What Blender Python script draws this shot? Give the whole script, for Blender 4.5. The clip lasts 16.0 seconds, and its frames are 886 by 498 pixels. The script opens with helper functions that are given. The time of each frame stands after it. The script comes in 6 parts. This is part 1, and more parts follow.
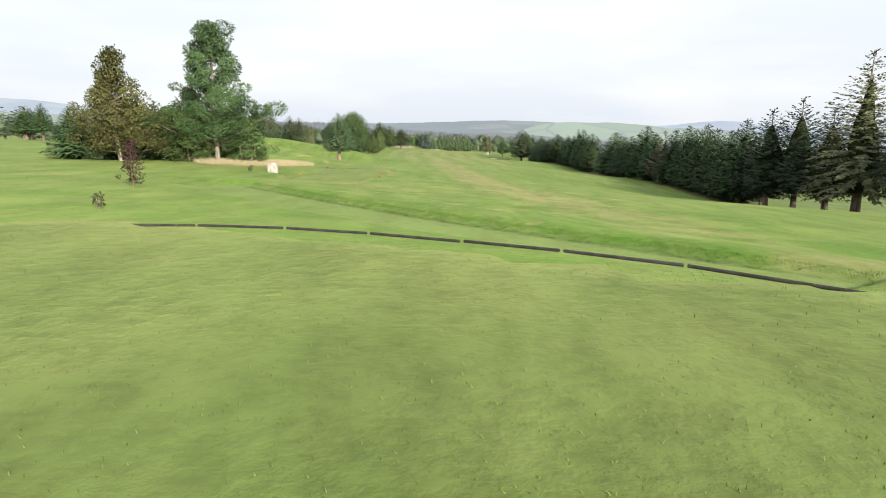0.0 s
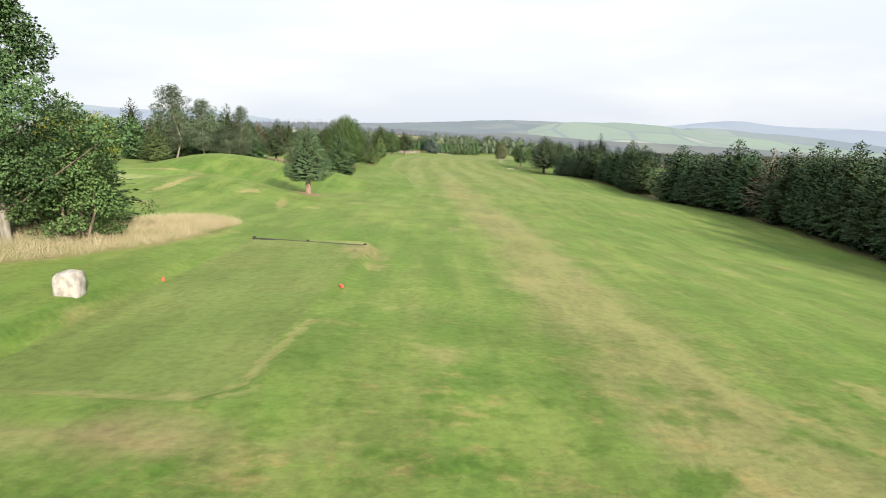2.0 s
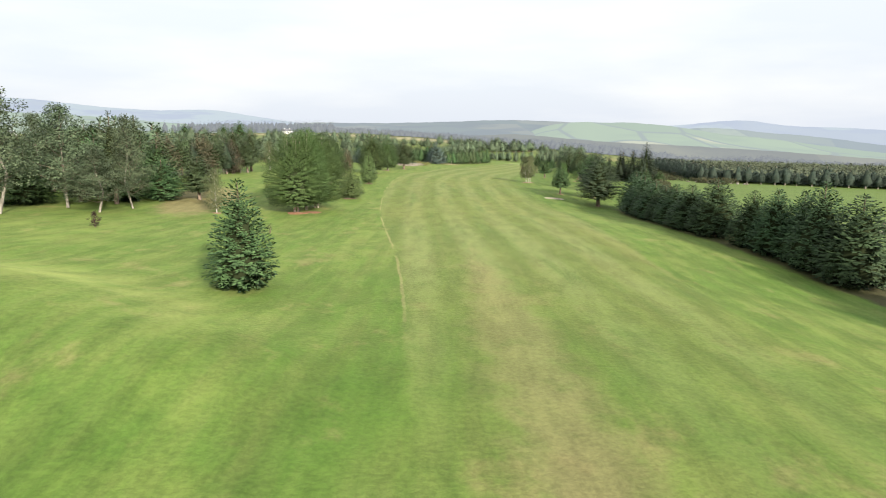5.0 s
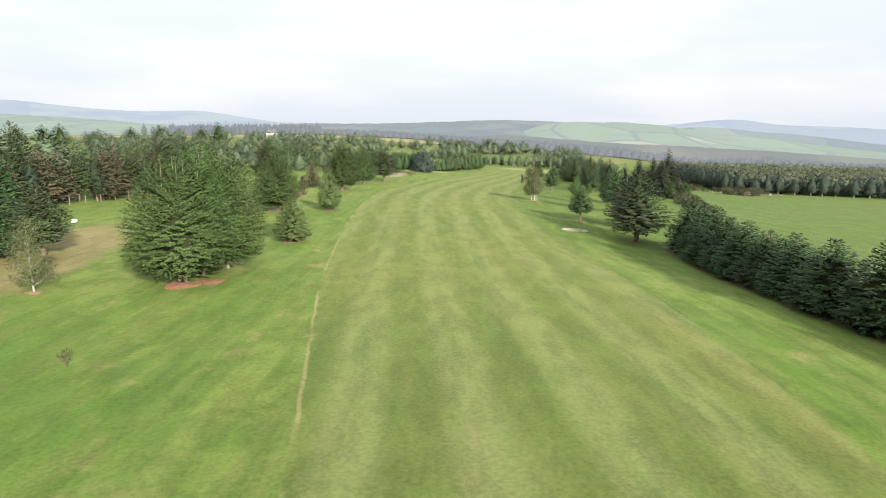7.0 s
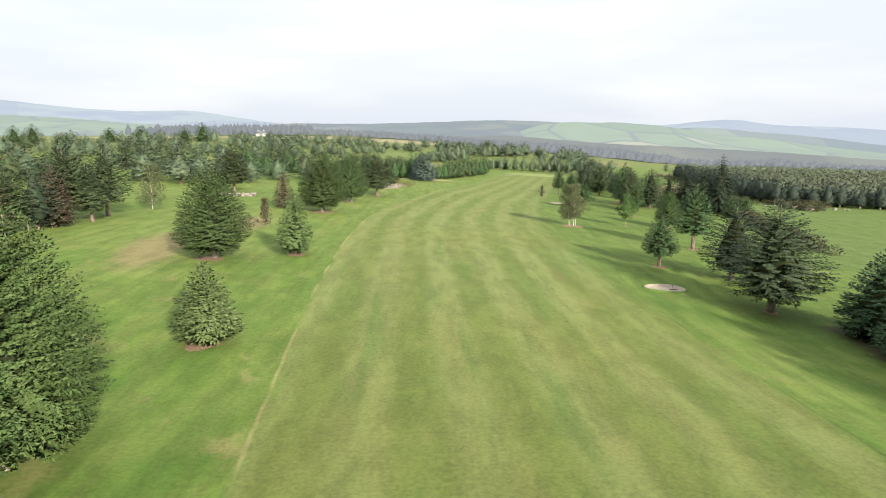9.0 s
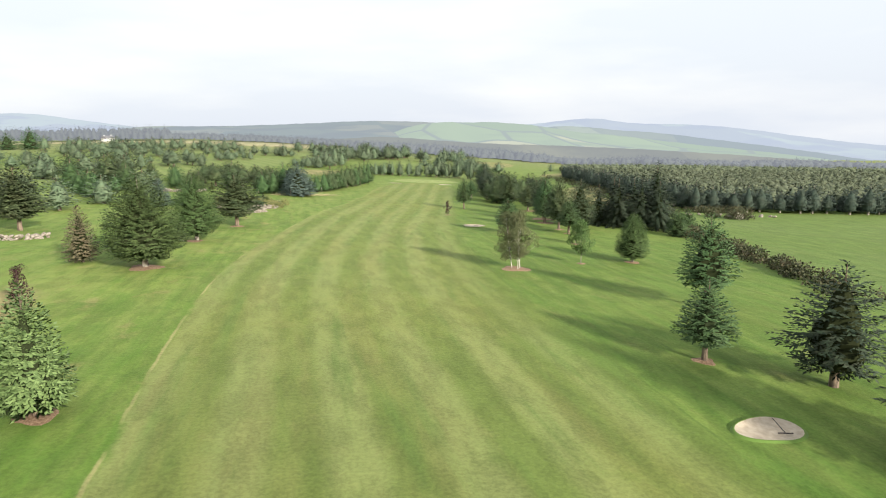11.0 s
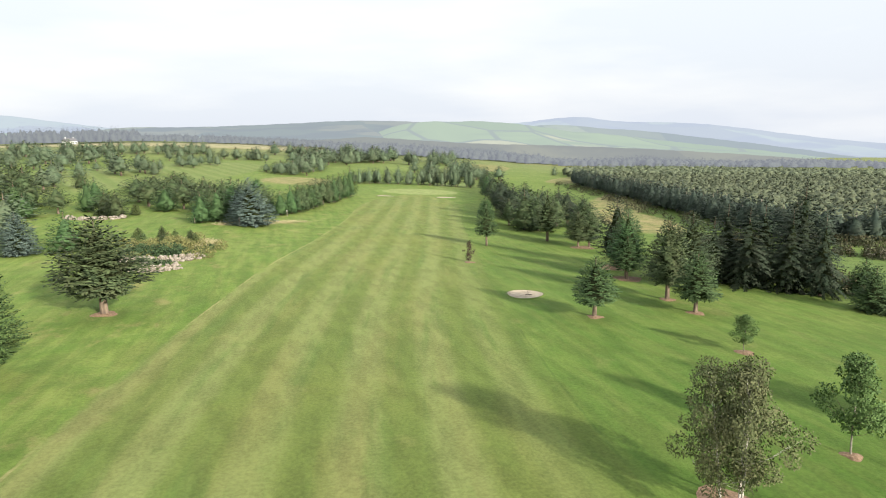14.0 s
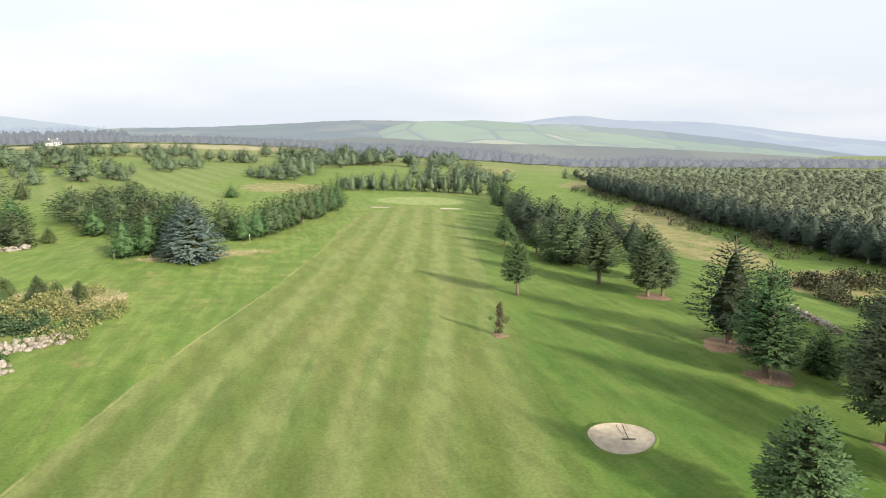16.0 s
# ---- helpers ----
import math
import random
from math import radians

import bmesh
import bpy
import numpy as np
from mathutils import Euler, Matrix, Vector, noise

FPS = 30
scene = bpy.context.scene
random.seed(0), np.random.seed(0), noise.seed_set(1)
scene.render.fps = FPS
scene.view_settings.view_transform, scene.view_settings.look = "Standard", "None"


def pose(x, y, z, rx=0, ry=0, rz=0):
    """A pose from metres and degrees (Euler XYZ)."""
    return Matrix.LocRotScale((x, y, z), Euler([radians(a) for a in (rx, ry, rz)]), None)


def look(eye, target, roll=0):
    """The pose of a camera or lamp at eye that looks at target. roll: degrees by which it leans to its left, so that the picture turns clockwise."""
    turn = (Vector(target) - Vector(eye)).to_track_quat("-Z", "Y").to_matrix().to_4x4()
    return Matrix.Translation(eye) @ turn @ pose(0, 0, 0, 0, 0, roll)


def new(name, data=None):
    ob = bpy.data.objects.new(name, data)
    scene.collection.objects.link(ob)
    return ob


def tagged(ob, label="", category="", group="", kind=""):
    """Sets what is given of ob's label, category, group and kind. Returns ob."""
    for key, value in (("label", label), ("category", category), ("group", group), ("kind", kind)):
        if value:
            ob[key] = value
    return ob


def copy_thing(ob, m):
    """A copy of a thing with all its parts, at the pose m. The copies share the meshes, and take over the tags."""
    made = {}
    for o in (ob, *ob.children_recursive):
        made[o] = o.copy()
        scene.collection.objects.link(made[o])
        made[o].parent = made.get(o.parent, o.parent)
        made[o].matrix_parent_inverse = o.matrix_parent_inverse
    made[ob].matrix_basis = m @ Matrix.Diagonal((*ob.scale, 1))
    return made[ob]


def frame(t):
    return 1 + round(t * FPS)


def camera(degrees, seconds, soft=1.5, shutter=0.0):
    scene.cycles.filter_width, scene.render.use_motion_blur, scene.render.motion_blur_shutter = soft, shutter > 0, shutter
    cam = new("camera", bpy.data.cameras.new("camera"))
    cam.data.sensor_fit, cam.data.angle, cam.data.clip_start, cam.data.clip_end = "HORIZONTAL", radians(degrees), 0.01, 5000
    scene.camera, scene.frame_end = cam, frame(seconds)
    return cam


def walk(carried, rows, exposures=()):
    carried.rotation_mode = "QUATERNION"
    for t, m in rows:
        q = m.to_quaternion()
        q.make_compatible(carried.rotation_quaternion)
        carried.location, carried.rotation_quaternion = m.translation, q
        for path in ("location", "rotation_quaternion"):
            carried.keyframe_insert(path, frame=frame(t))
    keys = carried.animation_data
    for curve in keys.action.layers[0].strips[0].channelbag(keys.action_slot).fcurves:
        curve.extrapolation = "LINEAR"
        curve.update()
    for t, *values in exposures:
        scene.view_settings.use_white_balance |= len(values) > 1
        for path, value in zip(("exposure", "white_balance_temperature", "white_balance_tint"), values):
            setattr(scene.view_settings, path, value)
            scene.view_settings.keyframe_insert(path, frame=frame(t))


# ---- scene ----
cam = camera(71.1, 16.0, soft=1.05)
# seconds, eye, turn (degrees)
PATH = [
    (0.0, 0.000, 0.000, 1.300, 78.993, -0.010, 0.088),
    (0.5, -0.027, 5.096, 1.625, 78.973, 0.028, 0.071),
    (1.0, -0.188, 11.137, 2.037, 78.953, -0.012, 0.130),
    (1.5, -0.579, 17.984, 2.409, 78.943, -0.056, 0.321),
    (2.0, -1.160, 25.209, 2.842, 78.933, -0.102, 0.555),
    (2.5, -1.704, 32.599, 3.320, 78.923, -0.133, 0.713),
    (3.0, -2.342, 40.216, 3.774, 78.903, -0.115, 0.751),
    (3.5, -2.962, 47.927, 4.016, 78.914, -0.092, 0.766),
    (4.0, -3.430, 55.768, 4.329, 78.904, -0.058, 0.780),
    (4.5, -3.424, 63.624, 4.814, 78.894, -0.021, 0.814),
    (7.0, -2.739, 100.352, 6.429, 78.890, 0.202, -0.060),
    (7.5, -3.223, 107.758, 6.469, 78.880, 0.190, -0.281),
    (8.0, -3.835, 115.228, 6.575, 78.880, 0.182, -0.270),
    (8.5, -4.523, 122.647, 6.690, 78.900, 0.154, -0.254),
    (9.0, -5.262, 130.027, 6.865, 78.900, 0.199, -0.599),
    (9.5, -6.102, 137.402, 7.015, 78.902, 0.408, -4.510),
    (12.0, -6.186, 174.618, 7.766, 78.821, 0.944, -12.995),
    (12.5, -5.284, 181.888, 7.813, 78.816, 1.006, -13.362),
    (13.0, -4.153, 189.121, 7.815, 78.810, 1.050, -13.452),
    (13.5, -2.841, 196.357, 7.843, 78.789, 1.119, -13.465),
    (14.0, -1.427, 203.638, 7.835, 78.761, 1.169, -13.525),
    (14.5, -0.038, 210.950, 7.848, 78.743, 1.220, -13.575),
    (15.0, 1.352, 218.302, 7.801, 78.735, 1.231, -13.628),
    (15.5, 2.767, 225.669, 7.830, 78.715, 1.282, -13.628),
    (16.0, 4.259, 233.015, 7.757, 78.711, 1.344, -13.568),
]
walk(cam, [(t, pose(*row)) for t, *row in PATH])

# ---- light ----
SUN_AZ, SUN_EL = 151.5, 20.5   # bearing from +y clockwise, height above the horizon
scene.view_settings.exposure = 0.63
world = bpy.data.worlds.new("world")
scene.world = world
world.use_nodes = True
wn, wl = world.node_tree.nodes, world.node_tree.links
sky = wn.new("ShaderNodeTexSky")
sky.sky_type, sky.sun_disc = "NISHITA", False
sky.sun_elevation, sky.sun_rotation = radians(SUN_EL), radians(SUN_AZ)
sky.air_density, sky.dust_density, sky.ozone_density = 1.0, 3.0, 1.0
wcoord = wn.new("ShaderNodeTexCoord")
wmap = wn.new("ShaderNodeMapping")
wmap.inputs["Scale"].default_value = (1.0, 1.0, 5.0)
cloud = wn.new("ShaderNodeTexNoise")
cloud.inputs["Scale"].default_value, cloud.inputs["Detail"].default_value = 2.2, 6.0
wramp = wn.new("ShaderNodeMapRange")
wramp.inputs["From Min"].default_value, wramp.inputs["From Max"].default_value = 0.42, 0.72
wramp.inputs["To Min"].default_value, wramp.inputs["To Max"].default_value = 0.0, 0.9
wsep = wn.new("ShaderNodeSeparateXYZ")
wl.new(wcoord.outputs["Generated"], wsep.inputs[0])
rise = wn.new("ShaderNodeMapRange")
rise.inputs["From Min"].default_value, rise.inputs["From Max"].default_value = 0.0, 0.26
wl.new(wsep.outputs["Z"], rise.inputs["Value"])
haze = wn.new("ShaderNodeMix")      # thin haze: lilac low down, whiter above
haze.data_type = "RGBA"
haze.inputs[6].default_value, haze.inputs[7].default_value = (5.7, 6.05, 6.65, 1), (6.6, 6.95, 7.2, 1)
wl.new(rise.outputs[0], haze.inputs[0])
wisps = wn.new("ShaderNodeMix")
wisps.data_type = "RGBA"
wisps.inputs[7].default_value = (7.5, 7.5, 7.4, 1)
wmix = wn.new("ShaderNodeMix")
wmix.data_type = "RGBA"
wmix.inputs[0].default_value = 0.9
wl.new(wcoord.outputs["Generated"], wmap.inputs["Vector"])
wl.new(wmap.outputs[0], cloud.inputs["Vector"])
wl.new(cloud.outputs["Fac"], wramp.inputs["Value"])
wl.new(wramp.outputs[0], wisps.inputs[0])
wl.new(haze.outputs[2], wisps.inputs[6])
wl.new(sky.outputs[0], wmix.inputs[6])
wl.new(wisps.outputs[2], wmix.inputs[7])
wl.new(wmix.outputs[2], wn["Background"].inputs["Color"])
wn["Background"].inputs["Strength"].default_value = 0.1

sun_data = bpy.data.lights.new("sun", "SUN")
sun_data.energy, sun_data.angle, sun_data.color = 4.8, radians(2.2), (1.0, 0.93, 0.80)
sun = new("sun", sun_data)
sa, se = radians(SUN_AZ), radians(SUN_EL)
sun.matrix_world = look((0, 0, 60), (-60 * math.sin(sa) * math.cos(se), -60 * math.cos(sa) * math.cos(se), 60 - 60 * math.sin(se)))

# ---- materials ----
def material(name):
    m = bpy.data.materials.new(name)
    m.use_nodes = True
    n, l = m.node_tree.nodes, m.node_tree.links
    return m, n, l, n["Principled BSDF"]


def mix(n, l, fac, a, b):
    """A colour mix; a and b are colours or sockets, fac a number or a socket."""
    x = n.new("ShaderNodeMix")
    x.data_type = "RGBA"
    for slot, value in ((0, fac), (6, a), (7, b)):
        if isinstance(value, (tuple, list)):
            x.inputs[slot].default_value = (*value, 1)
        elif isinstance(value, (int, float)):
            x.inputs[slot].default_value = value
        else:
            l.new(value, x.inputs[slot])
    return x.outputs[2]


def noise_fac(n, l, vector, scale, detail=4.0, lo=0.35, hi=0.65, rough=0.55):
    t = n.new("ShaderNodeTexNoise")
    t.inputs["Scale"].default_value, t.inputs["Detail"].default_value = scale, detail
    t.inputs["Roughness"].default_value = rough
    l.new(vector, t.inputs["Vector"])
    r = n.new("ShaderNodeMapRange")
    r.interpolation_type = "SMOOTHSTEP"
    r.inputs["From Min"].default_value, r.inputs["From Max"].default_value = lo, hi
    l.new(t.outputs["Fac"], r.inputs["Value"])
    return r.outputs[0]


def calc(n, l, op, a, b=0.0, c=0.0):
    x = n.new("ShaderNodeMath")
    x.operation = op
    for i, value in enumerate((a, b, c)):
        if isinstance(value, (int, float)):
            x.inputs[i].default_value = value
        else:
            l.new(value, x.inputs[i])
    return x.outputs[0]


def step(n, l, value, lo, hi):
    r = n.new("ShaderNodeMapRange")
    r.interpolation_type = "SMOOTHSTEP"
    r.inputs["From Min"].default_value, r.inputs["From Max"].default_value = lo, hi
    l.new(value, r.inputs["Value"])
    return r.outputs[0]


def stretched(n, l, vector, scale, turn=0.0):
    m = n.new("ShaderNodeMapping")
    m.inputs["Scale"].default_value = scale
    m.inputs["Rotation"].default_value = (0, 0, radians(turn))
    l.new(vector, m.inputs["Vector"])
    return m.outputs[0]


def bump(n, l, bsdf, height, strength, distance):
    b = n.new("ShaderNodeBump")
    b.inputs["Strength"].default_value, b.inputs["Distance"].default_value = strength, distance
    l.new(height, b.inputs["Height"])
    l.new(b.outputs[0], bsdf.inputs["Normal"])


def foliage(name, dark, light, tint=None, gloss=0.7, warm=False):
    """Leaves: one tone for each spray, with drifts of a second tone over the crown; cool greens unless warm."""
    if not warm:
        dark, light = [(0.70 * r_, 0.74 * g_, 0.85 * b_) for r_, g_, b_ in (dark,)][0], [(1.0 * r_, 1.05 * g_, 1.22 * b_) for r_, g_, b_ in (light,)][0]
    m, n, l, bsdf = material(name)
    geo = n.new("ShaderNodeNewGeometry")
    info = n.new("ShaderNodeObjectInfo")
    co = n.new("ShaderNodeTexCoord")
    c = mix(n, l, geo.outputs["Random Per Island"], dark, light)
    drift = noise_fac(n, l, co.outputs["Object"], 0.9, 3.0, 0.4, 0.7)
    if tint:
        c = mix(n, l, calc(n, l, "MULTIPLY", drift, 0.55), c, tint)
    hsv = n.new("ShaderNodeHueSaturation")
    l.new(c, hsv.inputs["Color"])
    l.new(calc(n, l, "MULTIPLY_ADD", info.outputs["Random"], 0.35, 0.85), hsv.inputs["Value"])
    l.new(calc(n, l, "MULTIPLY_ADD", info.outputs["Random"], 0.03, 0.485), hsv.inputs["Hue"])
    l.new(hsv.outputs[0], bsdf.inputs["Base Color"])
    bsdf.inputs["Roughness"].default_value = gloss
    bsdf.inputs["Specular IOR Level"].default_value = 0.15
    return m


def bark(name, a, b, scale=6.0, stretch=0.25):
    m, n, l, bsdf = material(name)
    co = n.new("ShaderNodeTexCoord")
    v = stretched(n, l, co.outputs["Object"], (1, 1, stretch))
    f = noise_fac(n, l, v, scale, 6.0, 0.35, 0.65)
    l.new(mix(n, l, f, a, b), bsdf.inputs["Base Color"])
    bsdf.inputs["Roughness"].default_value = 0.9
    bump(n, l, bsdf, f, 0.6, 0.03)
    return m


def plain(name, a, b, scale=4.0, roughness=0.85, relief=0.02, detail=6.0):
    m, n, l, bsdf = material(name)
    co = n.new("ShaderNodeTexCoord")
    info = n.new("ShaderNodeObjectInfo")
    f = noise_fac(n, l, co.outputs["Object"], scale, detail, 0.3, 0.7)
    c = mix(n, l, f, a, b)
    hsv = n.new("ShaderNodeHueSaturation")
    l.new(c, hsv.inputs["Color"])
    l.new(calc(n, l, "MULTIPLY_ADD", info.outputs["Random"], 0.3, 0.85), hsv.inputs["Value"])
    l.new(hsv.outputs[0], bsdf.inputs["Base Color"])
    bsdf.inputs["Roughness"].default_value = roughness
    bump(n, l, bsdf, f, 0.5, relief)
    return m


SPRUCE = foliage("spruce_needles", (0.039, 0.075, 0.025), (0.092, 0.154, 0.050), (0.065, 0.108, 0.045))
BLUE = foliage("blue_spruce_needles", (0.040, 0.078, 0.034), (0.152, 0.222, 0.108), (0.092, 0.142, 0.066), warm=True)
CYPRESS = foliage("cypress_sprays", (0.038, 0.072, 0.022), (0.124, 0.178, 0.058), (0.080, 0.118, 0.036), warm=True)
LEYLAND = foliage("leyland_sprays", (0.032, 0.060, 0.020), (0.110, 0.168, 0.056), (0.066, 0.104, 0.036), warm=True)
CONE = foliage("young_conifer_sprays", (0.075, 0.112, 0.032), (0.175, 0.220, 0.072), (0.112, 0.155, 0.052))
PINE = foliage("pine_needles", (0.038, 0.060, 0.024), (0.098, 0.132, 0.050), (0.088, 0.092, 0.044))
GREYPINE = foliage("grey_pine_needles", (0.036, 0.056, 0.028), (0.084, 0.116, 0.050), (0.076, 0.086, 0.046))
DARKPINE = foliage("dark_pine_needles", (0.018, 0.030, 0.016), (0.050, 0.071, 0.036), (0.054, 0.057, 0.036))
HEDGE = foliage("hedge_conifer_sprays", (0.024, 0.046, 0.020), (0.085, 0.135, 0.052), (0.050, 0.078, 0.036))
YELLOW = foliage("golden_conifer_sprays", (0.130, 0.150, 0.018), (0.340, 0.330, 0.045), (0.210, 0.230, 0.036), warm=True)
BIRCH = foliage("birch_leaves", (0.060, 0.076, 0.032), (0.160, 0.178, 0.082), (0.125, 0.118, 0.060), warm=True)
ALDER = foliage("grey_green_leaves", (0.060, 0.088, 0.044), (0.140, 0.175, 0.084), (0.112, 0.130, 0.072))
# paler and greyer than near needles: distance haze put into the colour
FARCON = foliage("hazed_conifer_needles", (0.074, 0.110, 0.058), (0.155, 0.199, 0.100), (0.141, 0.160, 0.095))
ASH = foliage("ash_leaves", (0.034, 0.066, 0.024), (0.112, 0.172, 0.066), (0.060, 0.104, 0.042), warm=True)
COPPER = foliage("copper_leaves", (0.032, 0.016, 0.019), (0.084, 0.040, 0.040), warm=True)
BROWN = foliage("bare_brown_twigs", (0.095, 0.074, 0.057), (0.216, 0.176, 0.128), warm=True)
GORSE = foliage("gorse_scrub", (0.034, 0.044, 0.022), (0.094, 0.102, 0.052), (0.105, 0.070, 0.044), warm=True)
OCHRE = foliage("ochre_shrub_leaves", (0.090, 0.090, 0.035), (0.240, 0.215, 0.090), (0.100, 0.125, 0.045), warm=True)
GREYBLUE = foliage("grey_blue_needles", (0.044, 0.070, 0.060), (0.135, 0.178, 0.152), (0.080, 0.115, 0.090), warm=True)
# dark filler inside crowns: the shade between branches put into the colour
CORE = foliage("crown_inner_shade", (0.020, 0.028, 0.013), (0.036, 0.044, 0.021), None, 1.0, warm=True)
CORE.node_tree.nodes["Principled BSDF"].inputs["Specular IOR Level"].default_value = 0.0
# olive needles, lightened to carry the haze over the plantation
PLANT = foliage("hazed_plantation_needles", (0.092, 0.112, 0.068), (0.124, 0.142, 0.086), (0.126, 0.132, 0.080), warm=True)
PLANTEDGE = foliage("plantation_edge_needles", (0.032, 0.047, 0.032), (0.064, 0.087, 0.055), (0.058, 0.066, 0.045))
# darker copy of the golden tone, with inner shade in the colour
GOLDCORE = foliage("golden_inner_shade", (0.060, 0.068, 0.012), (0.105, 0.108, 0.018), warm=True)
RUSSET = foliage("russet_pine_needles", (0.060, 0.056, 0.034), (0.165, 0.140, 0.085), (0.150, 0.105, 0.070), warm=True)
OLIVE = foliage("olive_leaves", (0.056, 0.068, 0.020), (0.150, 0.160, 0.056), (0.130, 0.115, 0.045), warm=True)
LAUREL = foliage("laurel_leaves", (0.046, 0.090, 0.026), (0.140, 0.225, 0.075), (0.085, 0.135, 0.044), warm=True)
LARCH = foliage("grey_olive_needles", (0.075, 0.080, 0.046), (0.210, 0.215, 0.125), (0.120, 0.135, 0.075), warm=True)
STRAW = foliage("dry_grass_stalks", (0.340, 0.290, 0.165), (0.560, 0.480, 0.310), (0.300, 0.300, 0.140), warm=True)
BARK = bark("brown_bark", (0.10, 0.075, 0.055), (0.24, 0.18, 0.13))
REDBARK = bark("reddish_bark", (0.14, 0.085, 0.06), (0.36, 0.25, 0.19), 9.0, 0.4)
WHITEBARK = bark("pale_birch_bark", (0.34, 0.30, 0.26), (0.72, 0.69, 0.63), 5.0, 2.0)
PALEBARK = bark("pale_cypress_bark", (0.26, 0.21, 0.16), (0.52, 0.44, 0.35))
GREYBARK = bark("grey_bark", (0.16, 0.14, 0.11), (0.33, 0.30, 0.25))
CLAY = plain("bare_red_soil", (0.26, 0.115, 0.060), (0.46, 0.245, 0.145), 5.0, 0.95, 0.03)
CHIPS = plain("wood_chip_mulch", (0.17, 0.105, 0.060), (0.36, 0.24, 0.155), 9.0, 0.95, 0.03)
STONE = plain("pale_field_stone", (0.17, 0.14, 0.11), (0.38, 0.335, 0.28), 3.0, 0.9, 0.03)
BOULDER = plain("grey_boulder", (0.26, 0.23, 0.20), (0.48, 0.44, 0.39), 4.0, 0.9, 0.03)
SAND = plain("bunker_sand", (0.33, 0.275, 0.205), (0.44, 0.375, 0.290), 2.5, 0.95, 0.03)
TIMBER = plain("dark_sleeper_timber", (0.018, 0.015, 0.015), (0.050, 0.042, 0.040), 7.0, 0.9, 0.01)
POSTWOOD = plain("weathered_post_timber", (0.18, 0.14, 0.10), (0.32, 0.27, 0.21), 8.0, 0.9, 0.01)
WHITE = plain("white_paint", (0.74, 0.74, 0.72), (0.82, 0.82, 0.80), 6.0, 0.6, 0.002)
RED = plain("red_plastic", (0.62, 0.07, 0.03), (0.75, 0.11, 0.05), 5.0, 0.4, 0.002)
SLATE = plain("grey_roof_slate", (0.10, 0.10, 0.11), (0.18, 0.18, 0.19), 3.0, 0.7, 0.01)
GLASS = plain("dark_window_glass", (0.02, 0.025, 0.03), (0.05, 0.06, 0.07), 2.0, 0.1, 0.0)
STEEL = plain("galvanised_wire", (0.30, 0.31, 0.31), (0.42, 0.42, 0.42), 6.0, 0.5, 0.001)

# ---- shape of the land ----
BUMPS = [(0, 0, 9, 1.06), (-11, 20, 9, 0.13), (-7, 46, 8, -0.13), (-17, 47, 5, 0.27), (-13, 82, 13, -0.37), (-15, 105, 10, -0.36), (-50, 112, 14, 0.27), (-50, 135, 14, -0.68), (-20, 130, 12, -0.7), (22, 172, 13, -1.16), (33, 62, 16, -2.1), (16, 224, 14, 0.09), (25, 255, 14, 0.3), (-22, 235, 14, 0.23), (-15, 283, 12, 0.77), (24, 290, 12, 0.01), (-19, 319, 14, 0.64), (36, 265, 9, 0.0), (32, 90, 14, -0.6), (32, 112, 11, -1.35)]
MOUNDS = [(-20, 158, 13, -0.65), (-17.0, 81.0, 2.4, -0.55), (-17.0, 73.0, 3.4, 0.45), (-21.5, 70.5, 4.0, 0.35), (-28, 96, 5, 2.2), (-20.5, 95, 4, 1.2), (-20.5, 76, 3.8, 1.0), (-14, 91.5, 3.8, 1.2), (-28, 68, 6, 0.6)]
CENTRE = [(-60, 2), (0, 2), (60, 4.5), (116, 2.6), (150, 0.2), (185, -1.4), (220, -1.6), (250, 2.2), (300, 13.5), (350, 25), (400, 36), (430, 42), (700, 100)]
HALF = [(-60, 8.0), (60, 8.0), (104, 9.2), (150, 12.6), (220, 13.8), (260, 13.2), (320, 12.0), (390, 10.0), (408, 4.0), (430, 0.5), (700, 0.5)]


def spline(knots, t):
    """A smooth curve through the knots."""
    k = np.array(knots, float)
    xs, ys = k[:, 0], k[:, 1]
    m = np.gradient(ys, xs)
    t = np.asarray(t, float)
    i = np.clip(np.searchsorted(xs, t) - 1, 0, len(xs) - 2)
    h = xs[i + 1] - xs[i]
    u = np.clip((t - xs[i]) / h, 0, 1)
    return ((2 * u**3 - 3 * u**2 + 1) * ys[i] + (u**3 - 2 * u**2 + u) * h * m[i]
            + (-2 * u**3 + 3 * u**2) * ys[i + 1] + (u**3 - u**2) * h * m[i + 1])


def ease(a, b, t):
    u = np.clip((t - a) / (b - a), 0, 1)
    return u * u * (3 - 2 * u)


def rounded(x, y, cx, cy, a, b, turn=0.0):
    """Metres inside (plus) or outside (minus) an ellipse, roughly."""
    c, s = math.cos(radians(turn)), math.sin(radians(turn))
    u, v = (x - cx) * c + (y - cy) * s, -(x - cx) * s + (y - cy) * c
    return (1 - np.sqrt((u / a) ** 2 + (v / b) ** 2)) * min(a, b)


def slab(x, y, cx, cy, a, b, turn=0.0, r=1.0):
    """Metres inside or outside a rectangle with round corners."""
    c, s = math.cos(radians(turn)), math.sin(radians(turn))
    u, v = np.abs((x - cx) * c + (y - cy) * s) - a + r, np.abs(-(x - cx) * s + (y - cy) * c) - b + r
    return r - np.hypot(np.maximum(u, 0), np.maximum(v, 0)) - np.minimum(np.maximum(u, v), 0)


